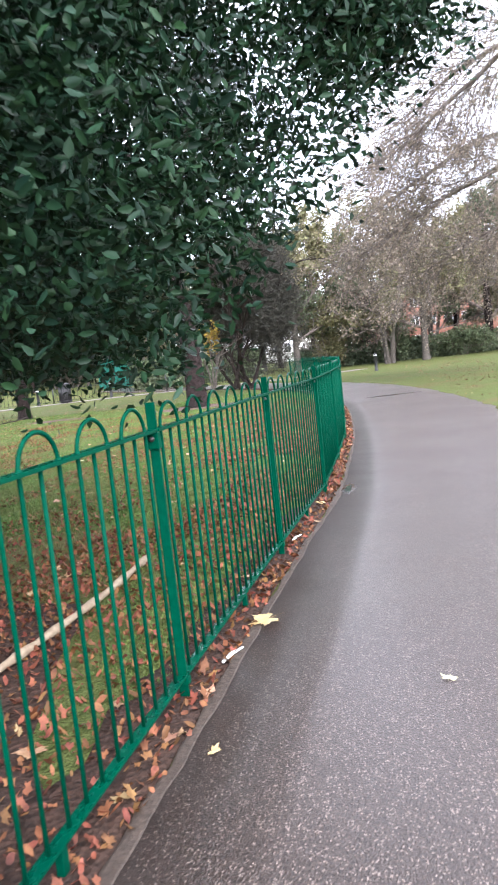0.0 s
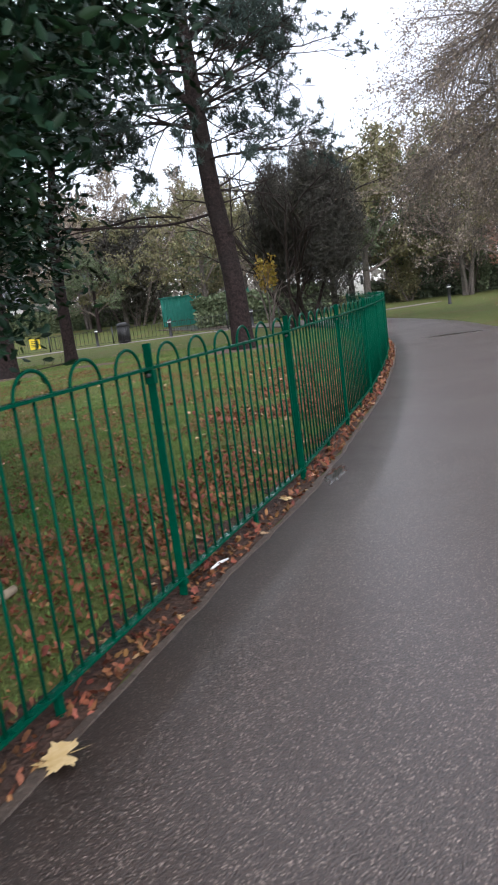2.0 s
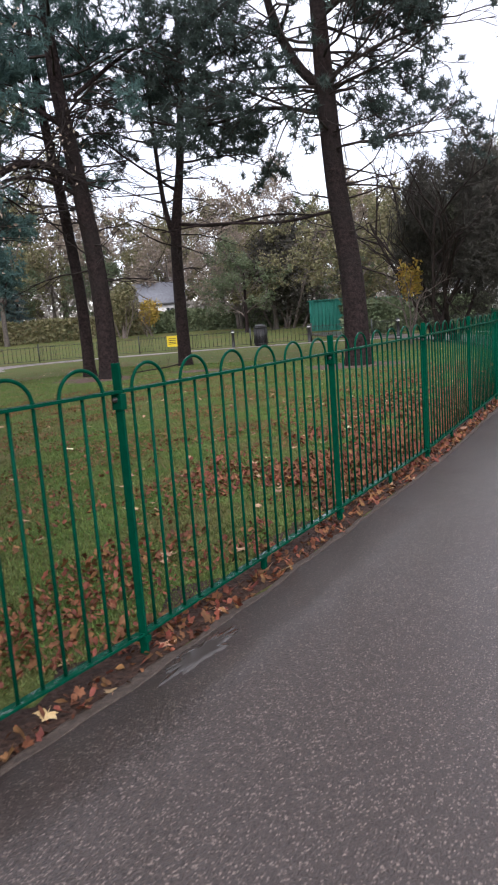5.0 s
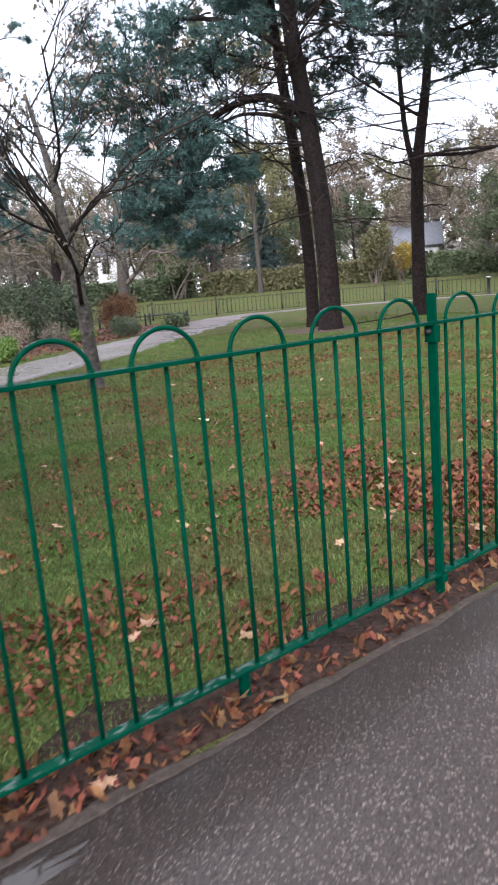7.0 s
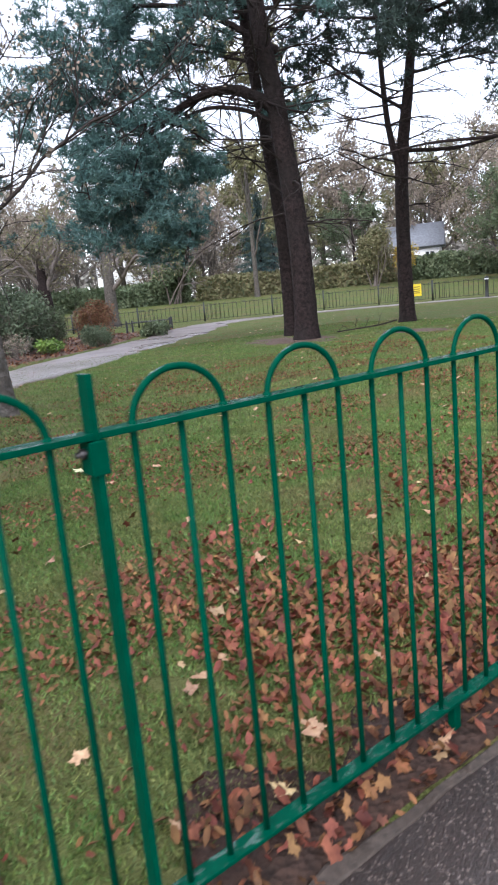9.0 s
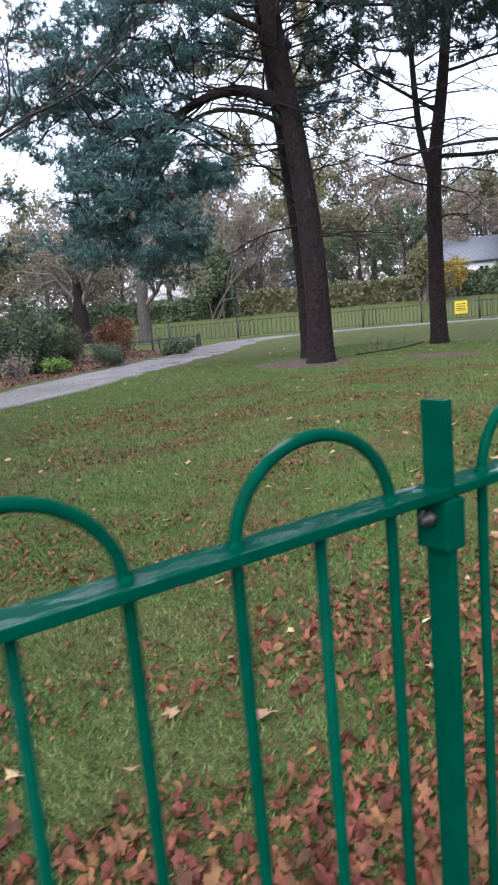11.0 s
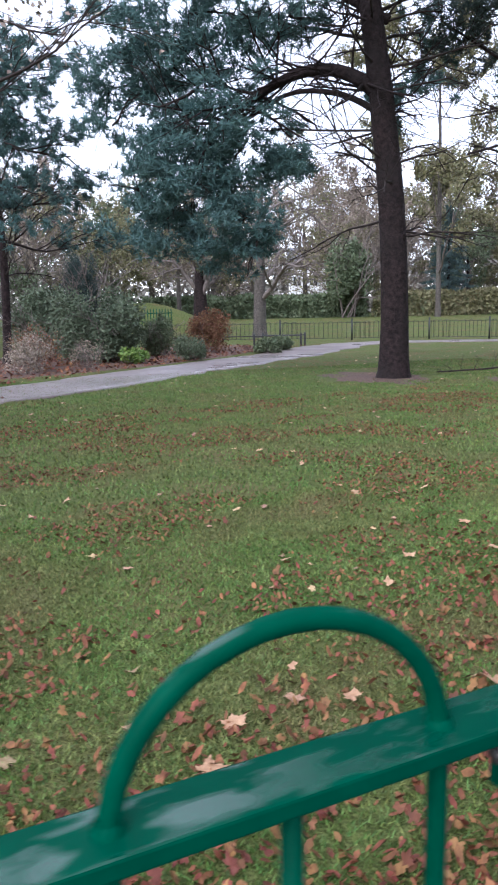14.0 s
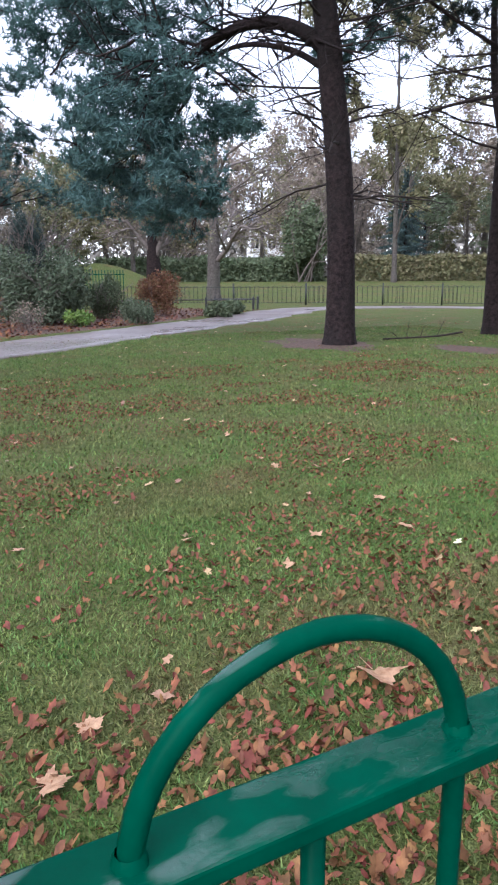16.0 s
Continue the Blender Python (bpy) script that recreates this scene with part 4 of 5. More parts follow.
# ---- grass mound with a short green paling fence ----
def build_mound():
    g = Geo()
    n, v, t = 40, [], []
    for i in range(9):
        f = i / 8
        for k in range(n):
            a = 2 * math.pi * k / n
            r = 6.5 * f * (1 + 0.08 * noise.noise((math.cos(a) * 2, math.sin(a) * 2, 4.0)))
            x, y = -46 + r * math.cos(a), 23.5 + r * math.sin(a)
            v.append((x, y, gz(x, y) - 0.05 + 1.7 * (0.5 + 0.5 * math.cos(math.pi * f))))
    for i in range(8):
        for k in range(n):
            p, q = i * n + k, i * n + (k + 1) % n
            t += [(p, p + n, q), (q, p + n, q + n)]
    g.add(v, t)
    tagged(part("grass_mound", g, M_GRASS, smooth=True), "low rounded grass mound behind the shrubs", "mound", kind="structure")
    e = thing("paling_fence", pose(-38.6, 19.6, gz(-38.6, 19.6), 0, 0, 62), "short run of green steel palings by the mound", "fence")
    pal = Geo()
    pal.box(-0.02, -0.01, 0, 0.02, 0.01, 1.45)
    me = pal.mesh("paling")
    for k in range(22):
        o = part("paling", me, M_GREEN, e)
        o.location.x = k * 0.16
    for z in (0.25, 1.2):
        g = Geo()
        g.box(-0.05, 0.012, z, 3.42, 0.04, z + 0.05)
        part("rail", g, M_GREEN, e)


build_mound()

# ---- hedges ----
def hedge(label, a, b, w, h, seed, leaf=M_LEAFGREEN, n=14000):
    rng = np.random.default_rng(seed)
    e = thing("hedge", Matrix.Translation((a[0], a[1], 0)), label, "hedge")
    L = math.dist(a, b)
    u = rng.uniform(0, 1, n)
    side = rng.integers(0, 3, n)
    d = np.array([b[0] - a[0], b[1] - a[1]])
    nrm = np.array([-d[1], d[0]]) / L
    off = np.where(side == 0, -w / 2, np.where(side == 1, w / 2, rng.uniform(-w / 2, w / 2, n)))
    z = np.where(side == 2, h, rng.uniform(0, h, n))
    x, y = d[0] * u + nrm[0] * off, d[1] * u + nrm[1] * off
    base = np.array([gz(a[0] + p, a[1] + q) for p, q in zip(x, y)])
    wob = np.array([noise.noise((p * 0.5, q * 0.5, r)) for p, q, r in zip(x, y, z)])
    pos = np.stack([x + wob * 0.3, y + wob * 0.3, base + z * (1 + 0.12 * wob)], 1) + rng.normal(size=(n, 3)) * 0.07
    g = Geo()
    g.leaves(pos, 0.30, 0.2)
    part("foliage", g, leaf, e)
    g = Geo()
    k = 12
    v, t = [], []
    for i in range(k + 1):
        c = np.array(a) + d * i / k - np.array(a)
        z0 = gz(a[0] + c[0], a[1] + c[1])
        for s, zz in ((-0.42, -0.1), (-0.42, h * 0.92), (0.42, h * 0.92), (0.42, -0.1)):
            v.append((c[0] + nrm[0] * w * s, c[1] + nrm[1] * w * s, z0 + zz))
    for i in range(k):
        for j in range(3):
            p = i * 4 + j
            t += [(p, p + 1, p + 4), (p + 1, p + 5, p + 4)]
    g.add(v, t)
    part("inner_growth", g, M_LEAFGREEN, e)


hedge("long clipped green hedge beyond the railing", (-58, 27), (-49, 42.5), 1.8, 1.6, 71)
hedge("long clipped olive hedge beyond the railing", (-48.5, 43), (-38, 57), 1.8, 1.7, 72, M_LEAFOLIVE)
hedge("dark hedge along the park boundary", (-37, 57), (-24, 62), 1.8, 1.7, 73)
hedge("trimmed dark green hedge near the path", (-14.5, 45.5), (-6.5, 48.5), 1.8, 1.7, 74)
hedge("rough hedge under the boundary trees", (-4.5, 56), (14, 59), 2.2, 1.4, 75, M_BUSHGREY)
hedge("rough hedge under the boundary trees", (14, 59), (34, 52), 2.2, 1.4, 76, M_BUSHGREY)

# ---- background trees ----
def spruce(name, label, x, y, h, r, seed, leaf):
    rng = np.random.default_rng(seed)
    e = thing(name, Matrix.Translation((x, y, gz(x, y))), label, "tree")
    g = Geo()
    g.tube([(0, 0, -0.1), (0, 0, h * 0.5), (0, 0, h)], [0.16, 0.1, 0.02], 8)
    part("trunk", g, M_BARK, e)
    g, pos = Geo(), []
    for i in range(int(h * 9)):
        u = 0.1 + 0.88 * i / (h * 9)
        a = i * 2.4
        ln = r * (1 - u) ** 0.8 * rng.uniform(0.75, 1.15)
        k = max(6, int(ln * 42))
        q = rng.uniform(0.1, 1, k)
        pos.append(np.stack([math.cos(a) * ln * q, math.sin(a) * ln * q, h * u - ln * 0.25 * q + 0.1 * q * q], 1) + rng.normal(size=(k, 3)) * (0.14, 0.14, 0.05))
    g.needles(np.concatenate(pos), 0.22, 0.035, 8)
    part("crown", g, leaf, e)


spruce("spruce_tree", "blue-grey spruce beyond the railing", -46.5, 48.5, 8.6, 2.9, 81, M_SPRUCE)
mass("tree", "rounded dark green bushy tree by the hedge", -48.6, 40.6, 2.2, 2.2, 6.0, 82, M_LEAFGREEN, 9000, 0.26, 1.0, category="tree", stems=7)
mass("tree", "yellowing leafy tree by the boundary", -36.0, 51.0, 1.7, 1.7, 4.6, 83, M_LEAFOLIVE, 5000, 0.22, 1.2, category="tree", stems=7)
mass("tree", "small bright yellow autumn tree", -34.5, 52.5, 1.3, 1.3, 2.9, 84, M_LEAFYELLOW, 1800, 0.2, 0.8, category="tree", stems=6)
mass("tree", "dark brownish yew-like tree behind the pine", -4.6, 31.5, 3.7, 3.3, 7.2, 85, M_YEW, 13000, 0.18, 0.3, M_TWIG, category="tree", needle=True, stems=8)
mass("tree", "broad dark tree behind the storage hut", -23.5, 56.0, 3.8, 3.2, 9.0, 86, M_YEW, 11000, 0.3, 0.6, category="tree", stems=8)
mass("tree", "small orange-leaved tree behind the pine", -6.0, 30.6, 0.6, 0.6, 3.2, 87, M_LEAFYELLOW, 700, 0.17, 1.7, category="tree", stems=4)
mass("tree", "ivy-covered tree at the park boundary", 0.4, 57.0, 2.1, 2.1, 7.6, 88, M_LEAFGREEN, 8000, 0.26, 0.4, category="tree", stems=6)
mass("tree", "leafy green shrub at the park boundary", 3.2, 55.0, 2.0, 1.8, 4.2, 89, M_LEAFGREEN, 5000, 0.24, category="shrub")
mass("tree", "yellow-green shrub at the park boundary", -1.6, 54.0, 1.6, 1.4, 3.2, 90, M_LEAFOLIVE, 3500, 0.22, category="shrub")
mass("tree", "low bramble thicket at the park boundary", 8.0, 54.0, 3.2, 1.5, 1.9, 91, M_LEAFGREEN, 5000, 0.2, category="shrub")
mass("tree", "low bramble thicket at the park boundary", 14.5, 52.5, 3.4, 1.5, 1.8, 92, M_LEAFBROWN, 5000, 0.2, category="shrub")

broadleaf("tree", "grey-barked tree with sparse yellowing leaves by the railing", -33.4, 26.1, 11, 3.6, 101, M_LEAFOLIVE, 7, 0.13, 4, 4, 0.36, 0.25, M_BARKGREY, M_TWIGPALE)
broadleaf("tree", "short pollarded dark trunk with thin shoots", -38.5, 24.8, 6, 2.4, 102, M_LEAFOLIVE, 3, 0.14, 4, 4, 0.5, 0.4, M_BARK, M_TWIGPALE)
broadleaf("tree", "tall feathery pale tree beyond the hedge", -43.5, 45.2, 25, 5.0, 103, M_LEAFOLIVE, 9, 0.24, 5, 4, 0.2, 0.15, M_BARKGREY, M_TWIGPALE, 0.42, 0.05)
protos = [broadleaf("tree", "nearly bare brown boundary tree", -62, 44, 13, 4.2, 104, M_LEAFBROWN, 7, 0.24, 4, 5, 0.28),
          broadleaf("tree", "many-stemmed bare boundary tree", -56, 50, 11, 3.4, 105, M_LEAFBROWN, 2, 0.2, 4, 4, 0.15, 0.2, M_BARKGREY, M_TWIGPALE, 0.4, 0.05, (0, 0), 4),
          broadleaf("tree", "boundary tree with thin olive leaves", -66, 30, 12, 4.5, 106, M_LEAFOLIVE, 10, 0.28, 4, 5, 0.3),
          broadleaf("tree", "boundary tree with dull green leaves", 10.6, 58, 14, 5.0, 107, M_LEAFGREEN, 10, 0.30, 4, 5, 0.36, 0.2, M_BARK)]
SPOTS = [(-70, 52, 1, 1.0), (-60, 62, 2, 1.1), (-50, 66, 0, 1.1), (-42, 68, 2, 1.0), (-33, 70, 0, 1.15), (-27, 66, 3, 0.8), (-22, 72, 0, 1.1), (-17, 66, 2, 0.9), (-12, 74, 3, 1.0),
         (-8, 62, 0, 0.9), (-4, 70, 2, 1.1), (-2, 58, 3, 0.8), (3.5, 64, 0, 1.1), (6.5, 60, 1, 1.0), (16, 60, 0, 1.1), (21, 56, 3, 1.0), (27, 52, 2, 1.1), (5.0, 50, 2, 0.85),
         (-75, 20, 0, 1.1), (-68, 10, 3, 1.0), (-64, 0, 2, 1.1), (-55, 18, 2, 0.8), (-50, 8, 0, 0.9), (-44, 16, 1, 0.85), (-46, 0, 3, 1.0), (-58, -12, 0, 1.1), (-40, -14, 2, 1.0), (-37, 6, 2, 0.75),
         (-24, 55, 2, 0.75), (-19, 58, 0, 0.8), (-29, 58, 1, 0.9), (36, 40, 0, 1.1), (40, 22, 2, 1.1), (38, 4, 3, 1.1), (30, -14, 0, 1.0), (-20, -34, 3, 1.1), (4, -40, 2, 1.1), (-14, 46, 2, 0.7),
         (-53, 56, 3, 0.6), (-57, 46, 2, 0.62), (-60, 38, 0, 0.7), (-63, 24, 3, 0.6), (-66, 36, 2, 0.75), (-52, 60, 2, 0.7), (-46, 60, 3, 0.55), (-39, 62, 0, 0.8), (-31, 64, 2, 0.7),
         (-22, 64, 3, 0.6), (-15, 60, 2, 0.65), (-11, 57, 0, 0.7), (-7, 66, 3, 0.75), (-16, 53, 3, 0.5), (-25, 52, 3, 0.45), (-48, 22, 2, 0.6), (-52, 28, 0, 0.65), (-42, 10, 2, 0.6),
         (9, 66, 3, 0.8), (13, 63, 2, 0.8), (18, 66, 3, 0.9), (-8, 50, 3, 0.7), (-4, 51, 2, 0.85), (2.5, 50, 1, 0.9), (12, 50, 0, 0.9),
         (-64, 56, 1, 1.2), (-56, 66, 0, 1.2), (-47, 72, 1, 1.3), (-40, 74, 0, 1.2), (-70, 40, 1, 1.2), (-74, 60, 0, 1.3), (-55, 44, 1, 0.9), (-59, 33, 1, 0.9), (-62, 50, 0, 1.1), (-34, 12, 3, 0.42), (-30, 8, 2, 0.5)]
rs = random.Random(5)
for x, y, k, s in SPOTS:
    copy_thing(protos[k], Matrix.Translation((x, y, gz(x, y))) @ pose(0, 0, 0, 0, 0, rs.uniform(0, 360)) @ Matrix.Scale(s * rs.uniform(0.9, 1.1), 4))


# distant woods closing the view, with haze mixed into the leaf colour
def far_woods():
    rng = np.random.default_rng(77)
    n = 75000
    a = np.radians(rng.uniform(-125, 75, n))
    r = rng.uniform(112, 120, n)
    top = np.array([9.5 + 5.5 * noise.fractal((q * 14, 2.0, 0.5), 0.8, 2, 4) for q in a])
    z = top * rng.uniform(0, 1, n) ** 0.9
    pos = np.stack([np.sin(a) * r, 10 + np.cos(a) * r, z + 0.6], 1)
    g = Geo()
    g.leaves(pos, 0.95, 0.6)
    tagged(part("far_woods", g, M_FARHAZE), "belt of distant autumn trees with haze in the leaf colour", "woods", kind="stuff")


far_woods()


# ---- buildings ----
def building(name, label, x, y, turn, w, d, h, wall, roof_h, rows, cols, floor_h=2.7, chimney=False):
    e = thing(name, pose(x, y, gz(x, y), 0, 0, turn), label, "building")
    g = Geo()
    g.box(-w / 2, 0, -0.3, w / 2, d, h)
    part("wall", g, wall, e)
    g = Geo()
    o = 0.35
    v = [(-w / 2 - o, -o, h), (w / 2 + o, -o, h), (w / 2 + o, d + o, h), (-w / 2 - o, d + o, h), (-w / 2 - o, d / 2, h + roof_h), (w / 2 + o, d / 2, h + roof_h)]
    v += [(a, b, c - 0.12) for a, b, c in v[:4]]
    g.add(v, [(0, 1, 5), (0, 5, 4), (2, 3, 4), (2, 4, 5), (1, 2, 5), (3, 0, 4), (6, 8, 7), (6, 9, 8), (0, 6, 7), (0, 7, 1), (1, 7, 8), (1, 8, 2), (2, 8, 9), (2, 9, 3), (3, 9, 6), (3, 6, 0)])
    roof = part("roof", g, M_ROOF, e)
    if chimney:
        g = Geo()
        g.box(w * 0.25, d / 2 - 0.4, h + roof_h * 0.5, w * 0.25 + 0.8, d / 2 + 0.4, h + roof_h + 1.0)
        part("chimney", g, M_BRICK, roof)
    ww, wh = w / cols * 0.5, floor_h * 0.48
    for r in range(rows):
        for c in range(cols):
            cx, cz = -w / 2 + w * (c + 0.5) / cols, floor_h * r + floor_h * 0.35
            g = Geo()
            for a0, b0, a1, b1 in ((-ww / 2, 0, -ww / 2 + 0.08, wh), (ww / 2 - 0.08, 0, ww / 2, wh), (-ww / 2, 0, ww / 2, 0.08), (-ww / 2, wh - 0.08, ww / 2, wh), (-0.04, 0, 0.04, wh)):
                g.box(cx + a0, -0.07, cz + b0, cx + a1, 0.02, cz + b1)
            win = part("window", g, M_WHITE, e)
            g = Geo()
            g.box(cx - ww / 2, -0.03, cz, cx + ww / 2, 0.01, cz + wh)
            part("pane", g, M_GLASS, win)
    return e


building("house", "distant white rendered house with grey roof", -84, 57, 58, 6.5, 7, 6.2, M_WHITE, 2.6, 2, 3, chimney=True)
building("cottage", "small white cottage with grey slate roof", -38.5, 58.5, 33, 5.0, 5, 2.7, M_WHITE, 2.0, 1, 3)
building("apartment_building", "long red-brick building with white-framed windows", 12, 108, 0, 24, 9, 8.6, M_BRICK, 2.4, 3, 10)
building("pavilion", "low white building beyond the trees", -15, 97, 5, 13, 7, 3.6, M_WHITE, 1.6, 1, 7)


# teal storage hut
def build_hut():
    e = thing("storage_hut", pose(-17.2, 50.0, gz(-17.2, 50.0), 0, 0, 16), "teal painted steel storage hut by the far railing", "hut")
    part("body", beveled(-1.5, 0, 0, 1.5, 2.2, 2.05, 0.03), M_TEAL, e)
    part("roof", beveled(-1.6, -0.1, 2.05, 1.6, 2.3, 2.13, 0.02), M_TEAL, e)
    for i in range(12):
        g = Geo()
        g.box(-1.45 + i * 0.25, -0.03, 0.1, -1.40 + i * 0.25, 0.002, 2.0)
        part("rib", g, M_TEAL, e)
    part("door_edge", beveled(1.05, -0.05, 0.1, 1.12, 0.0, 1.95, 0.01), M_WHITE, e)
    part("warning_plate", beveled(1.15, -0.05, 1.0, 1.38, 0.0, 1.5, 0.01), M_SIGN, e, "yellow warning plate")
    e2 = thing("gate_panel", pose(-12.3, 47.6, gz(-12.3, 47.6), 0, 0, 16), "dark teal solid panel beside the hedge", "panel")
    part("sheet", beveled(-0.75, 0, 0.1, 0.75, 0.06, 2.1, 0.01), M_TEAL, e2)
    for x in (-0.78, 0.78):
        part("post", beveled(x - 0.04, -0.02, 0, x + 0.04, 0.08, 2.2, 0.01), M_TEAL, e2)


build_hut()


def build_bin():
    e = thing("litter_bin", pose(-15.9, 36.9, gz(-15.9, 36.9)), "black slatted round litter bin on the lawn edge", "bin")
    g = Geo()
    g.tube([(0, 0, 0.02), (0, 0, 0.06), (0, 0, 0.95)], [0.30, 0.32, 0.32], 18, True)
    part("liner", g, M_BLACK, e)
    s = Geo()
    s.box(-0.035, 0.325, 0.08, 0.035, 0.35, 0.92)
    me = s.mesh("slat")
    for i in range(18):
        o = part("slat", me, M_BLACK, e)
        o.rotation_euler.z = i * math.pi / 9
    for z in (0.95, 0.1):
        g = Geo()
        g.tube([(0, 0, z), (0, 0, z + 0.02), (0, 0, z + 0.05)], [0.36, 0.38, 0.35], 18, True)
        part("rim", g, M_BLACK, e)
    g = Geo()
    g.tube([(0, 0, 1.0), (0, 0, 1.08), (0, 0, 1.13)], [0.34, 0.28, 0.1], 18, True)
    part("lid", g, M_BLACK, e)


build_bin()


def build_bollard(x, y, h):
    e = thing("bollard", pose(x, y, gz(x, y)), "short dark bollard with a rounded top on grass", "bollard", "bollards")
    g = Geo()
    g.tube([(0, 0, -0.1), (0, 0, 0.06), (0, 0, 0.08), (0, 0, h * 0.78), (0, 0, h * 0.80), (0, 0, h * 0.93), (0, 0, h * 0.98), (0, 0, h)], [0.10, 0.10, 0.08, 0.08, 0.095, 0.095, 0.06, 0.01], 12)
    part("body", g, M_BLACK, e, smooth=True)
    g = Geo()
    g.tube([(0, 0, h * 0.84), (0, 0, h * 0.90)], [0.097, 0.097], 12)
    part("band", g, M_WHITE, e, "pale band")


build_bollard(1.38, 37.5, 0.95)
build_bollard(-17.3, 36.4, 0.95)
build_bollard(-13.6, 38.0, 0.95)
build_bollard(-9.2, 39.3, 0.95)


def build_lamp_post():
    e = thing("lamp_post", pose(3.85, 56.0, 0), "slim dark street lamp post at the park boundary", "lamp post")
    g = Geo()
    g.tube([(0, 0, -0.1), (0, 0, 1.2), (0, 0, 1.25), (0, 0, 7.6)], [0.11, 0.11, 0.08, 0.05], 10)
    part("pole", g, M_DARKMETAL, e)
    g = Geo()
    g.tube([(0, 0, 7.5), (0.15, 0, 7.75), (0.6, 0, 7.8)], [0.04, 0.04, 0.05], 8)
    part("arm", g, M_DARKMETAL, e)
    g = Geo()
    g.tube([(0.45, 0, 7.78), (0.7, 0, 7.82), (1.0, 0, 7.8)], [0.06, 0.1, 0.05], 8, True)
    part("lantern", g, M_ROOF, e)


build_lamp_post()


def build_sign():
    e = thing("notice_sign", pose(-20.75, 35.7, gz(-20.75, 35.7), 0, 0, 40), "square yellow notice fixed to the far railing", "sign")
    part("plate", beveled(-0.28, -0.06, 0.28, 0.28, -0.045, 0.86, 0.005), M_SIGN, e)
    for z in (0.70, 0.60, 0.50, 0.42):
        g = Geo()
        g.box(-0.2, -0.064, z, 0.2, -0.0595, z + 0.035)
        part("text_bar", g, M_BLACK, e)


build_sign()


# fallen branch on the lawn
def build_branch():
    rng = np.random.default_rng(3)
    e = thing("fallen_branch", pose(-10.9, 20.5, 0.02) @ Matrix.Scale(0.72, 4), "thin dead fallen branch lying on the grass", "branch")
    g, tips = Geo(), []
    pts = smooth3([(-0.7, -0.6, 0.05), (-0.2, -0.1, 0.10), (0.3, 0.5, 0.16), (0.75, 1.0, 0.28)], 5)
    g.tube(pts, np.linspace(0.022, 0.03, len(pts)), 6, True)
    for k in (1, 3, 5, 7, 10):
        grow(g, pts[k], (rng.normal() * 0.5, rng.normal() * 0.5, 0.8), 0.45, 0.012, 1, rng, tips, 3, 0.7, 0.6, 0.2, -0.05, 4)
    part("wood", g, M_TWIG, e)


build_branch()


# curved pale stick edging below the evergreen
def build_stick():
    e = thing("fallen_stick", pose(-0.8, 1.8, 0.01), "long pale curved stick lying in the leaf litter", "stick")
    g = Geo()
    pts = smooth3([(-0.12, -1.1, 0.025), (-0.06, -0.68, 0.03), (0.01, -0.21, 0.03), (0.08, 0.43, 0.03), (0.10, 1.1, 0.025)], 6)
    g.tube(pts, 0.022 + 0.006 * np.sin(np.arange(len(pts)) * 1.7), 7, True)
    part("wood", g, M_WOODPALE, e)
    for x, y, a, ln in ((0.20, 1.23, 68, 0.17), (0.30, 3.21, 72, 0.15)):
        e = thing("wood_splinter", pose(x, y, 0.02, 0, 0, a), "short pale splinter lying on the path edge", "stick", "splinters")
        g = Geo()
        g.tube([(-ln / 2, 0, 0.004), (0, 0.006, 0.008), (ln / 2, 0, 0.004)], [0.006, 0.009, 0.005], 6, True)
        part("wood", g, M_WHITE, e)


build_stick()

# ---- fallen leaves and grass ----
def lobed(n_lobes=5):
    """Outline of a lobed leaf with a stalk, one unit long, slightly curled."""
    ang, rad = [], []
    for k in range(n_lobes):
        c = math.pi / 2 + (k - (n_lobes - 1) / 2) * 0.98
        big = (1.0, 0.9, 0.66)[abs(k - n_lobes // 2)]
        ang += [c - 0.47, c - 0.27, c - 0.13, c, c + 0.15, c + 0.25]
        rad += [0.54 * big + 0.06, 0.74 * big, 0.70 * big, 1.0 * big, 0.72 * big, 0.78 * big]
    ang.append(c + 0.42)
    rad.append(0.40)
    rad = np.array(rad) * 0.55
    k = len(rad)
    v = [(0, 0, 0)] + [(r * math.cos(a), r * math.sin(a), 0.10 * r * math.sin(3 * a) + 0.22 * r * r) for a, r in zip(ang, rad)]
    v += [(-0.012, -0.05, 0), (0.012, -0.05, 0), (0.03, -0.45, 0.03)]
    t = [(0, i, i + 1) for i in range(1, k)] + [(k + 1, k + 2, k + 3)]
    return np.array(v), np.array(t)


def scatter(pos, size, template, tilt=0.35):
    """Copies of a small template lying at the places given."""
    tv, tt = template
    n = len(pos)
    a = RNG.uniform(0, 2 * math.pi, n)
    s = np.asarray(size) * RNG.uniform(0.65, 1.3, n)
    rx, ry = RNG.normal(size=n) * tilt, RNG.normal(size=n) * tilt
    curl = RNG.uniform(-0.5, 2.2, n)
    x, y, z = tv[:, 0][None] * s[:, None], tv[:, 1][None] * s[:, None] * RNG.uniform(0.6, 1, n)[:, None], tv[:, 2][None] * s[:, None] * curl[:, None]
    z = z + x * np.sin(ry)[:, None] + y * np.sin(rx)[:, None]
    z = z - z.min(axis=1)[:, None]
    c, q = np.cos(a)[:, None], np.sin(a)[:, None]
    v = np.stack([x * c - y * q + pos[:, 0:1], x * q + y * c + pos[:, 1:2], z + pos[:, 2:3]], 2)
    g = Geo()
    g.add(v.reshape(-1, 3), (tt[None] + (np.arange(n) * len(tv))[:, None, None]).reshape(-1, 3))
    return g


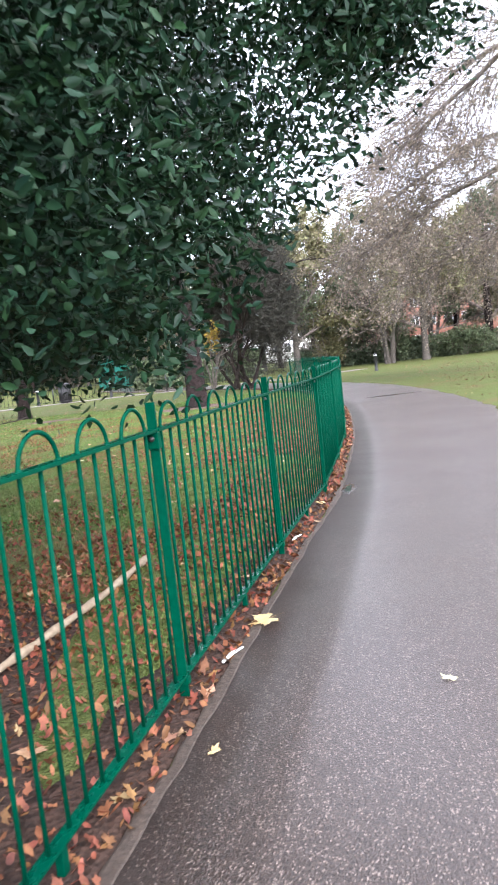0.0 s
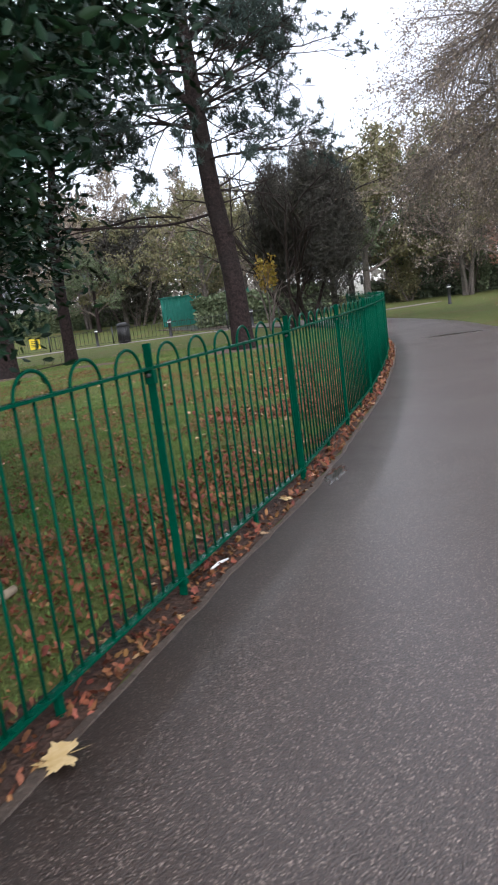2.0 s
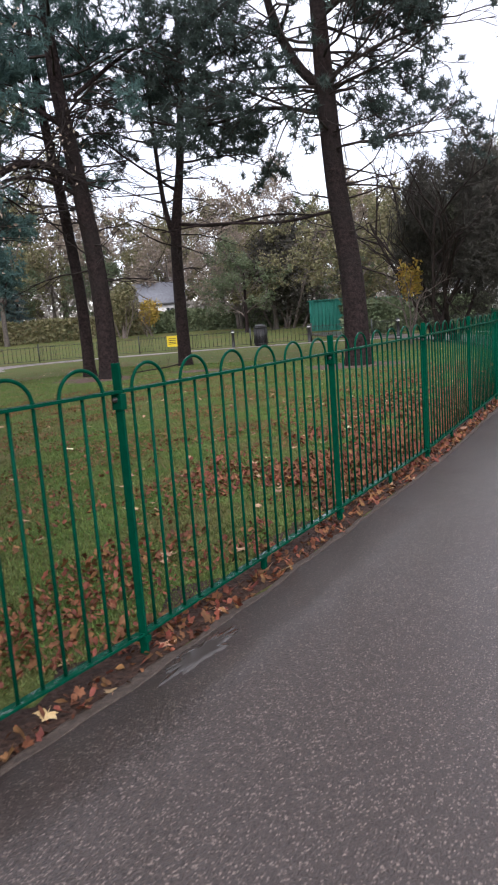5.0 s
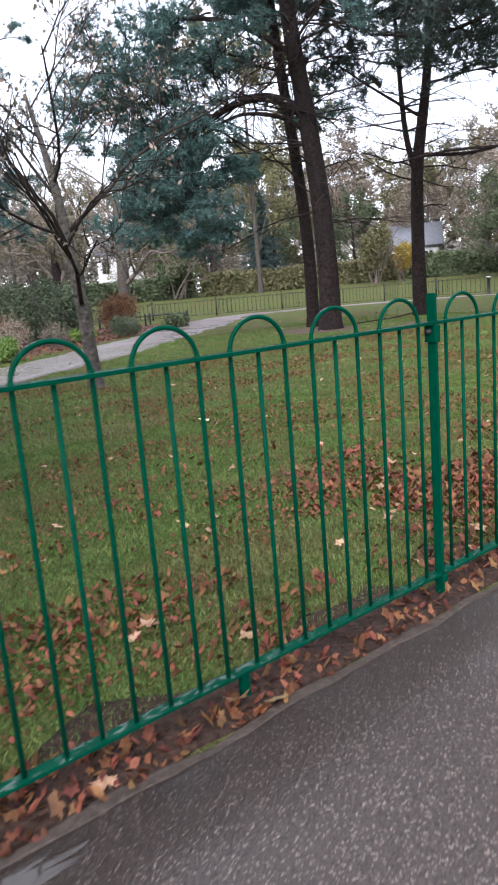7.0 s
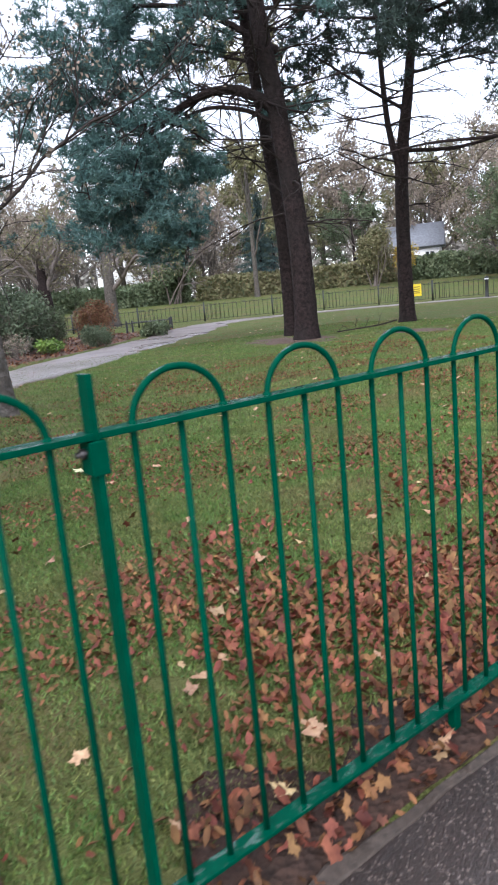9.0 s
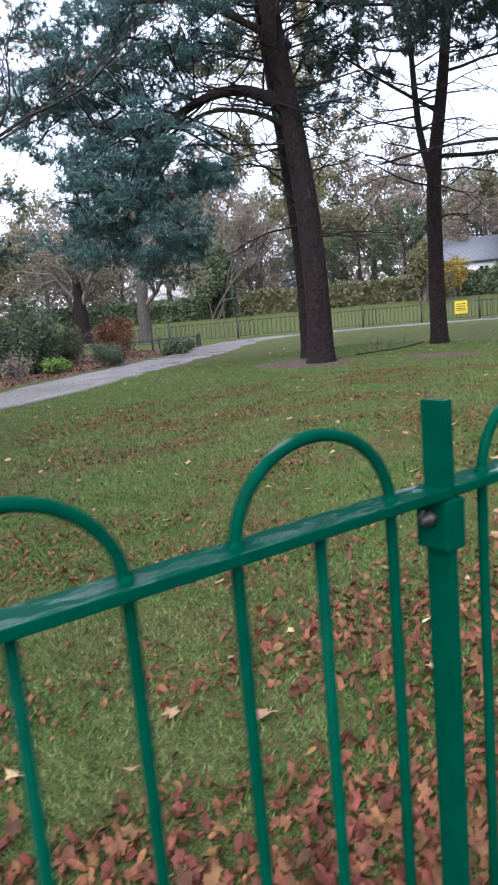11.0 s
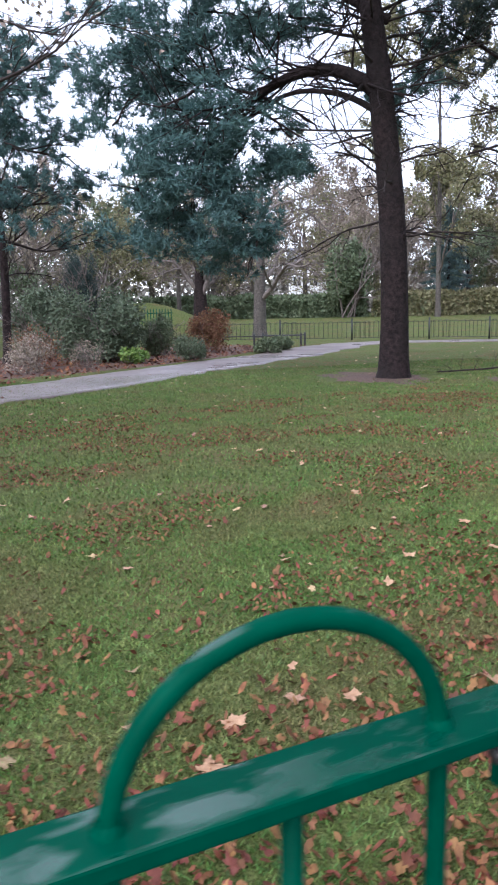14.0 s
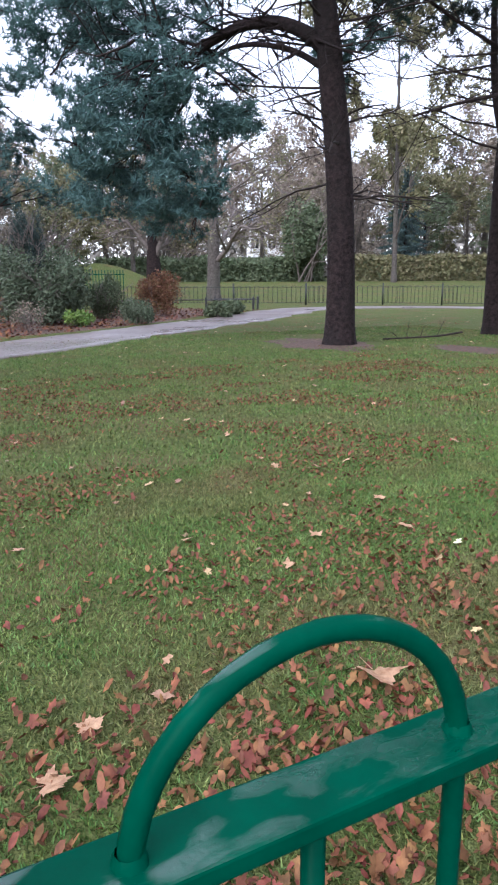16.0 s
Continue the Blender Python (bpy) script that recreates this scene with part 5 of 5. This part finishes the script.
SMALL = (np.array([(0, -0.5, 0), (0.22, -0.1, 0.06), (0.16, 0.3, 0.1), (0, 0.5, 0.02), (-0.2, 0.2, 0.09), (-0.22, -0.15, 0.05), (0, 0, -0.02)]),
         np.array([(6, 0, 1), (6, 1, 2), (6, 2, 3), (6, 3, 4), (6, 4, 5), (6, 5, 0)]))
PLANE = lobed()


def fence_x(y):
    return np.interp(y, fence_line[:, 1], fence_line[:, 0])


def inside(n, y0, y1, dist):
    """Places on the lawn side of the fence at the given distances from it."""
    y = RNG.uniform(y0, y1, n)
    return np.stack([fence_x(y) - dist, y, np.full(n, 0.008)], 1)


def patchy(pos, scale, low, seed):
    """Keeps more of the places where a noise field is high."""
    k = np.array([noise.fractal((p[0] * scale * 1.6, p[1] * scale * 0.8, seed), 0.9, 2.1, 4) for p in pos])
    return pos[k + RNG.normal(size=len(pos)) * 0.08 > low]


beside = inside(2300, -5, 20, -RNG.uniform(-0.03, 0.12, 2300))
thick = inside(7000, -4, 3.8, RNG.uniform(0.02, 1, 7000) ** 0.8 * 1.7)
band = patchy(inside(25000, 3.0, 20, np.abs(RNG.normal(size=25000)) * 1.1), 1.0, 0.0, 2.0)
lawn = patchy(inside(110000, 2.0, 19, RNG.uniform(0.3, 9.5, 110000)), 0.75, 0.08, 7.0)
wide_l = patchy(inside(16000, 0, 26, RNG.uniform(5, 17, 16000)), 0.35, 0.18, 4.0)
under = np.stack([RNG.uniform(-6, -0.9, 3500), RNG.uniform(-4, 3.6, 3500), np.full(3500, 0.008)], 1)
under = under[np.hypot(under[:, 0] + 3.3, (under[:, 1] + 0.6) / 1.3) < 3.4]
drift = patchy(inside(12000, 7.6, 14.5, 0.12 + np.abs(RNG.normal(size=12000)) * 0.8), 0.9, -0.02, 11.0)
near_leaves = np.concatenate([beside, thick, band, drift, under])
lawn_leaves = np.concatenate([lawn, wide_l])
RNG.shuffle(near_leaves)
half = len(near_leaves) * 2 // 5
tagged(part("lobed_litter", scatter(near_leaves[:half], 0.052, PLANE, 0.8), M_LITTER), "curled red-brown lobed leaves scattered along the fence", "leaves", kind="stuff")
tagged(part("leaf_litter", scatter(near_leaves[half:], 0.042, SMALL, 0.8), M_LITTER), "scattered red-brown fallen leaves along the fence", "leaves", kind="stuff")
tagged(part("lawn_litter", scatter(lawn_leaves, 0.032, SMALL, 0.6), M_LITTER), "small brown leaf fragments drifted over the lawn", "leaves", kind="stuff")
bed = cloud((-22.0, 15.8, 0), (9, 9, 0.001), 9000, RNG, 0)
bed = bed[np.abs((bed[:, 0] + 22.0) * 0.766 + (bed[:, 1] - 15.8) * 0.643) < 3.3]
bed[:, 2] = 0.014
tagged(part("bed_litter", scatter(bed, 0.11, SMALL), M_LITTER), "fallen leaves over the mulch of the shrub bed", "leaves", kind="stuff")
right = np.stack([RNG.uniform(2.9, 7, 500), RNG.uniform(10, 40, 500), np.full(500, 0.015)], 1)
pale = np.concatenate([inside(150, 0, 22, np.abs(RNG.normal(size=150)) * 2.2), inside(700, 2, 28, RNG.uniform(0.6, 16, 700)), right[:150],
                       inside(60, -3, 22, -RNG.uniform(0.0, 0.12, 60))])
tagged(part("pale_litter", scatter(pale, 0.085, PLANE, 0.2), M_LITTERPALE), "pale tan lobed leaves scattered on the lawn", "leaves", kind="stuff")
tagged(part("verge_litter", scatter(right, 0.08, SMALL), M_LITTER), "brown leaves on the grass verge", "leaves", kind="stuff")

LEAVES = [(-1.08, 12.25, 0.2, "t"), (-1.23, 11.32, 0.13, "t"), (-1.03, 11.15, 0.16, "t"), (-1.21, 11.76, 0.12, "t"), (-1.49, 11.67, 0.1, "t"), (-2.33, 12.8, 0.13, "t"),
          (-2.04, 12.46, 0.1, "t"), (-3.47, 13.55, 0.16, "t"), (-2.7, 13.48, 0.13, "t"), (-2.22, 13.3, 0.1, "t"), (-1.92, 13.38, 0.1, "c"), (-1.16, 12.79, 0.08, "y"),
          (-0.82, 10.3, 0.16, "c"), (-0.51, 10.02, 0.13, "t"), (-0.72, 9.41, 0.17, "t"), (-0.77, 8.95, 0.12, "t"), (-1.14, 9.85, 0.07, "y"), (-1.04, 6.71, 0.12, "y"),
          (-3.56, 8.75, 0.13, "c"), (0.18, 7.56, 0.12, "t"), (0.17, 6.1, 0.1, "t"), (-0.38, 0.47, 0.24, "t"), (0.5, 7.75, 0.16, "t"), (0.32, 7.34, 0.12, "y"),
          (-0.98, 8.37, 0.11, "t"), (-0.32, 7.53, 0.1, "t"), (0.303, 1.647, 0.2, "y"), (1.092, 0.941, 0.07, "c"), (0.267, 0.466, 0.09, "y"), (0.4, 4.33, 0.15, "y"), (1.954, 4.66, 0.09, "y")]
rl = random.Random(9)
leaf_me = {}
for i, (x, y, s, kind) in enumerate(LEAVES):
    g = scatter(np.array([(0.0, 0.0, 0.0)]), np.array([s]), PLANE, 0.12)
    mm = {"c": M_CREAMLEAF, "y": M_YELLOWLEAF, "t": M_TANLEAF}[kind]
    lab = {"c": "cream lobed fallen leaf lying flat", "y": "yellow lobed fallen leaf lying flat", "t": "large dry tan lobed fallen leaf"}[kind]
    ob = part("fallen_leaf", g, mm)
    ob.matrix_basis = pose(x, y, 0.022 if x < fence_x(y) + 0.14 else 0.016)
    tagged(ob, lab, "leaf", "single fallen leaves")


def blades(n, x0, x1, y0, y1, h, w, name):
    """Short grass blades over a rectangle, thinner where the soil shows."""
    pos = np.stack([RNG.uniform(x0, x1, n), RNG.uniform(y0, y1, n), np.zeros(n)], 1)
    fx = fence_x(pos[:, 1])
    k = np.array([noise.fractal((p[0] * 0.8, p[1] * 0.8, 3.0), 0.9, 2.1, 3) for p in pos])
    ok = (pos[:, 0] < fx - 0.10 - np.abs(k) * 0.25) & (k > -0.9) & (np.hypot(pos[:, 0] + 3.3, (pos[:, 1] + 0.6) / 1.3) > 3.35 + k * 0.4)
    for cx, cy, r in ((-11.6, 18.7, 1.5), (-4.5, 20.4, 1.5), (-9.3, 20.5, 0.8), (-13.0, 19.6, 1.0)):
        ok &= np.hypot(pos[:, 0] - cx, pos[:, 1] - cy) > r * (1 + k * 0.8) * RNG.uniform(0.6, 1.1, n)
    pos = pos[ok]
    m = len(pos)
    a = RNG.uniform(0, 2 * math.pi, m)
    s = np.stack([np.cos(a), np.sin(a), np.zeros(m)], 1) * (w / 2)
    tip = pos + np.stack([RNG.normal(size=m) * h * 0.5, RNG.normal(size=m) * h * 0.5, h * RNG.uniform(0.4, 1.2, m)], 1)
    g = Geo()
    g.add(np.stack([pos + s, tip, pos - s], 1).reshape(-1, 3), np.arange(m * 3).reshape(-1, 3))
    tagged(part(name, g, M_BLADE), "short damp green lawn grass", "grass", kind="stuff")


blades(460000, -4.0, 0.5, 4.0, 16.0, 0.021, 0.0066, "grass")
blades(230000, -15.0, -4.0, 4.0, 24.0, 0.030, 0.012, "grass")
blades(50000, -5.0, 0.4, -2.0, 4.0, 0.035, 0.007, "grass")
blades(50000, -6.0, 0.4, 16.0, 26.0, 0.045, 0.011, "grass")
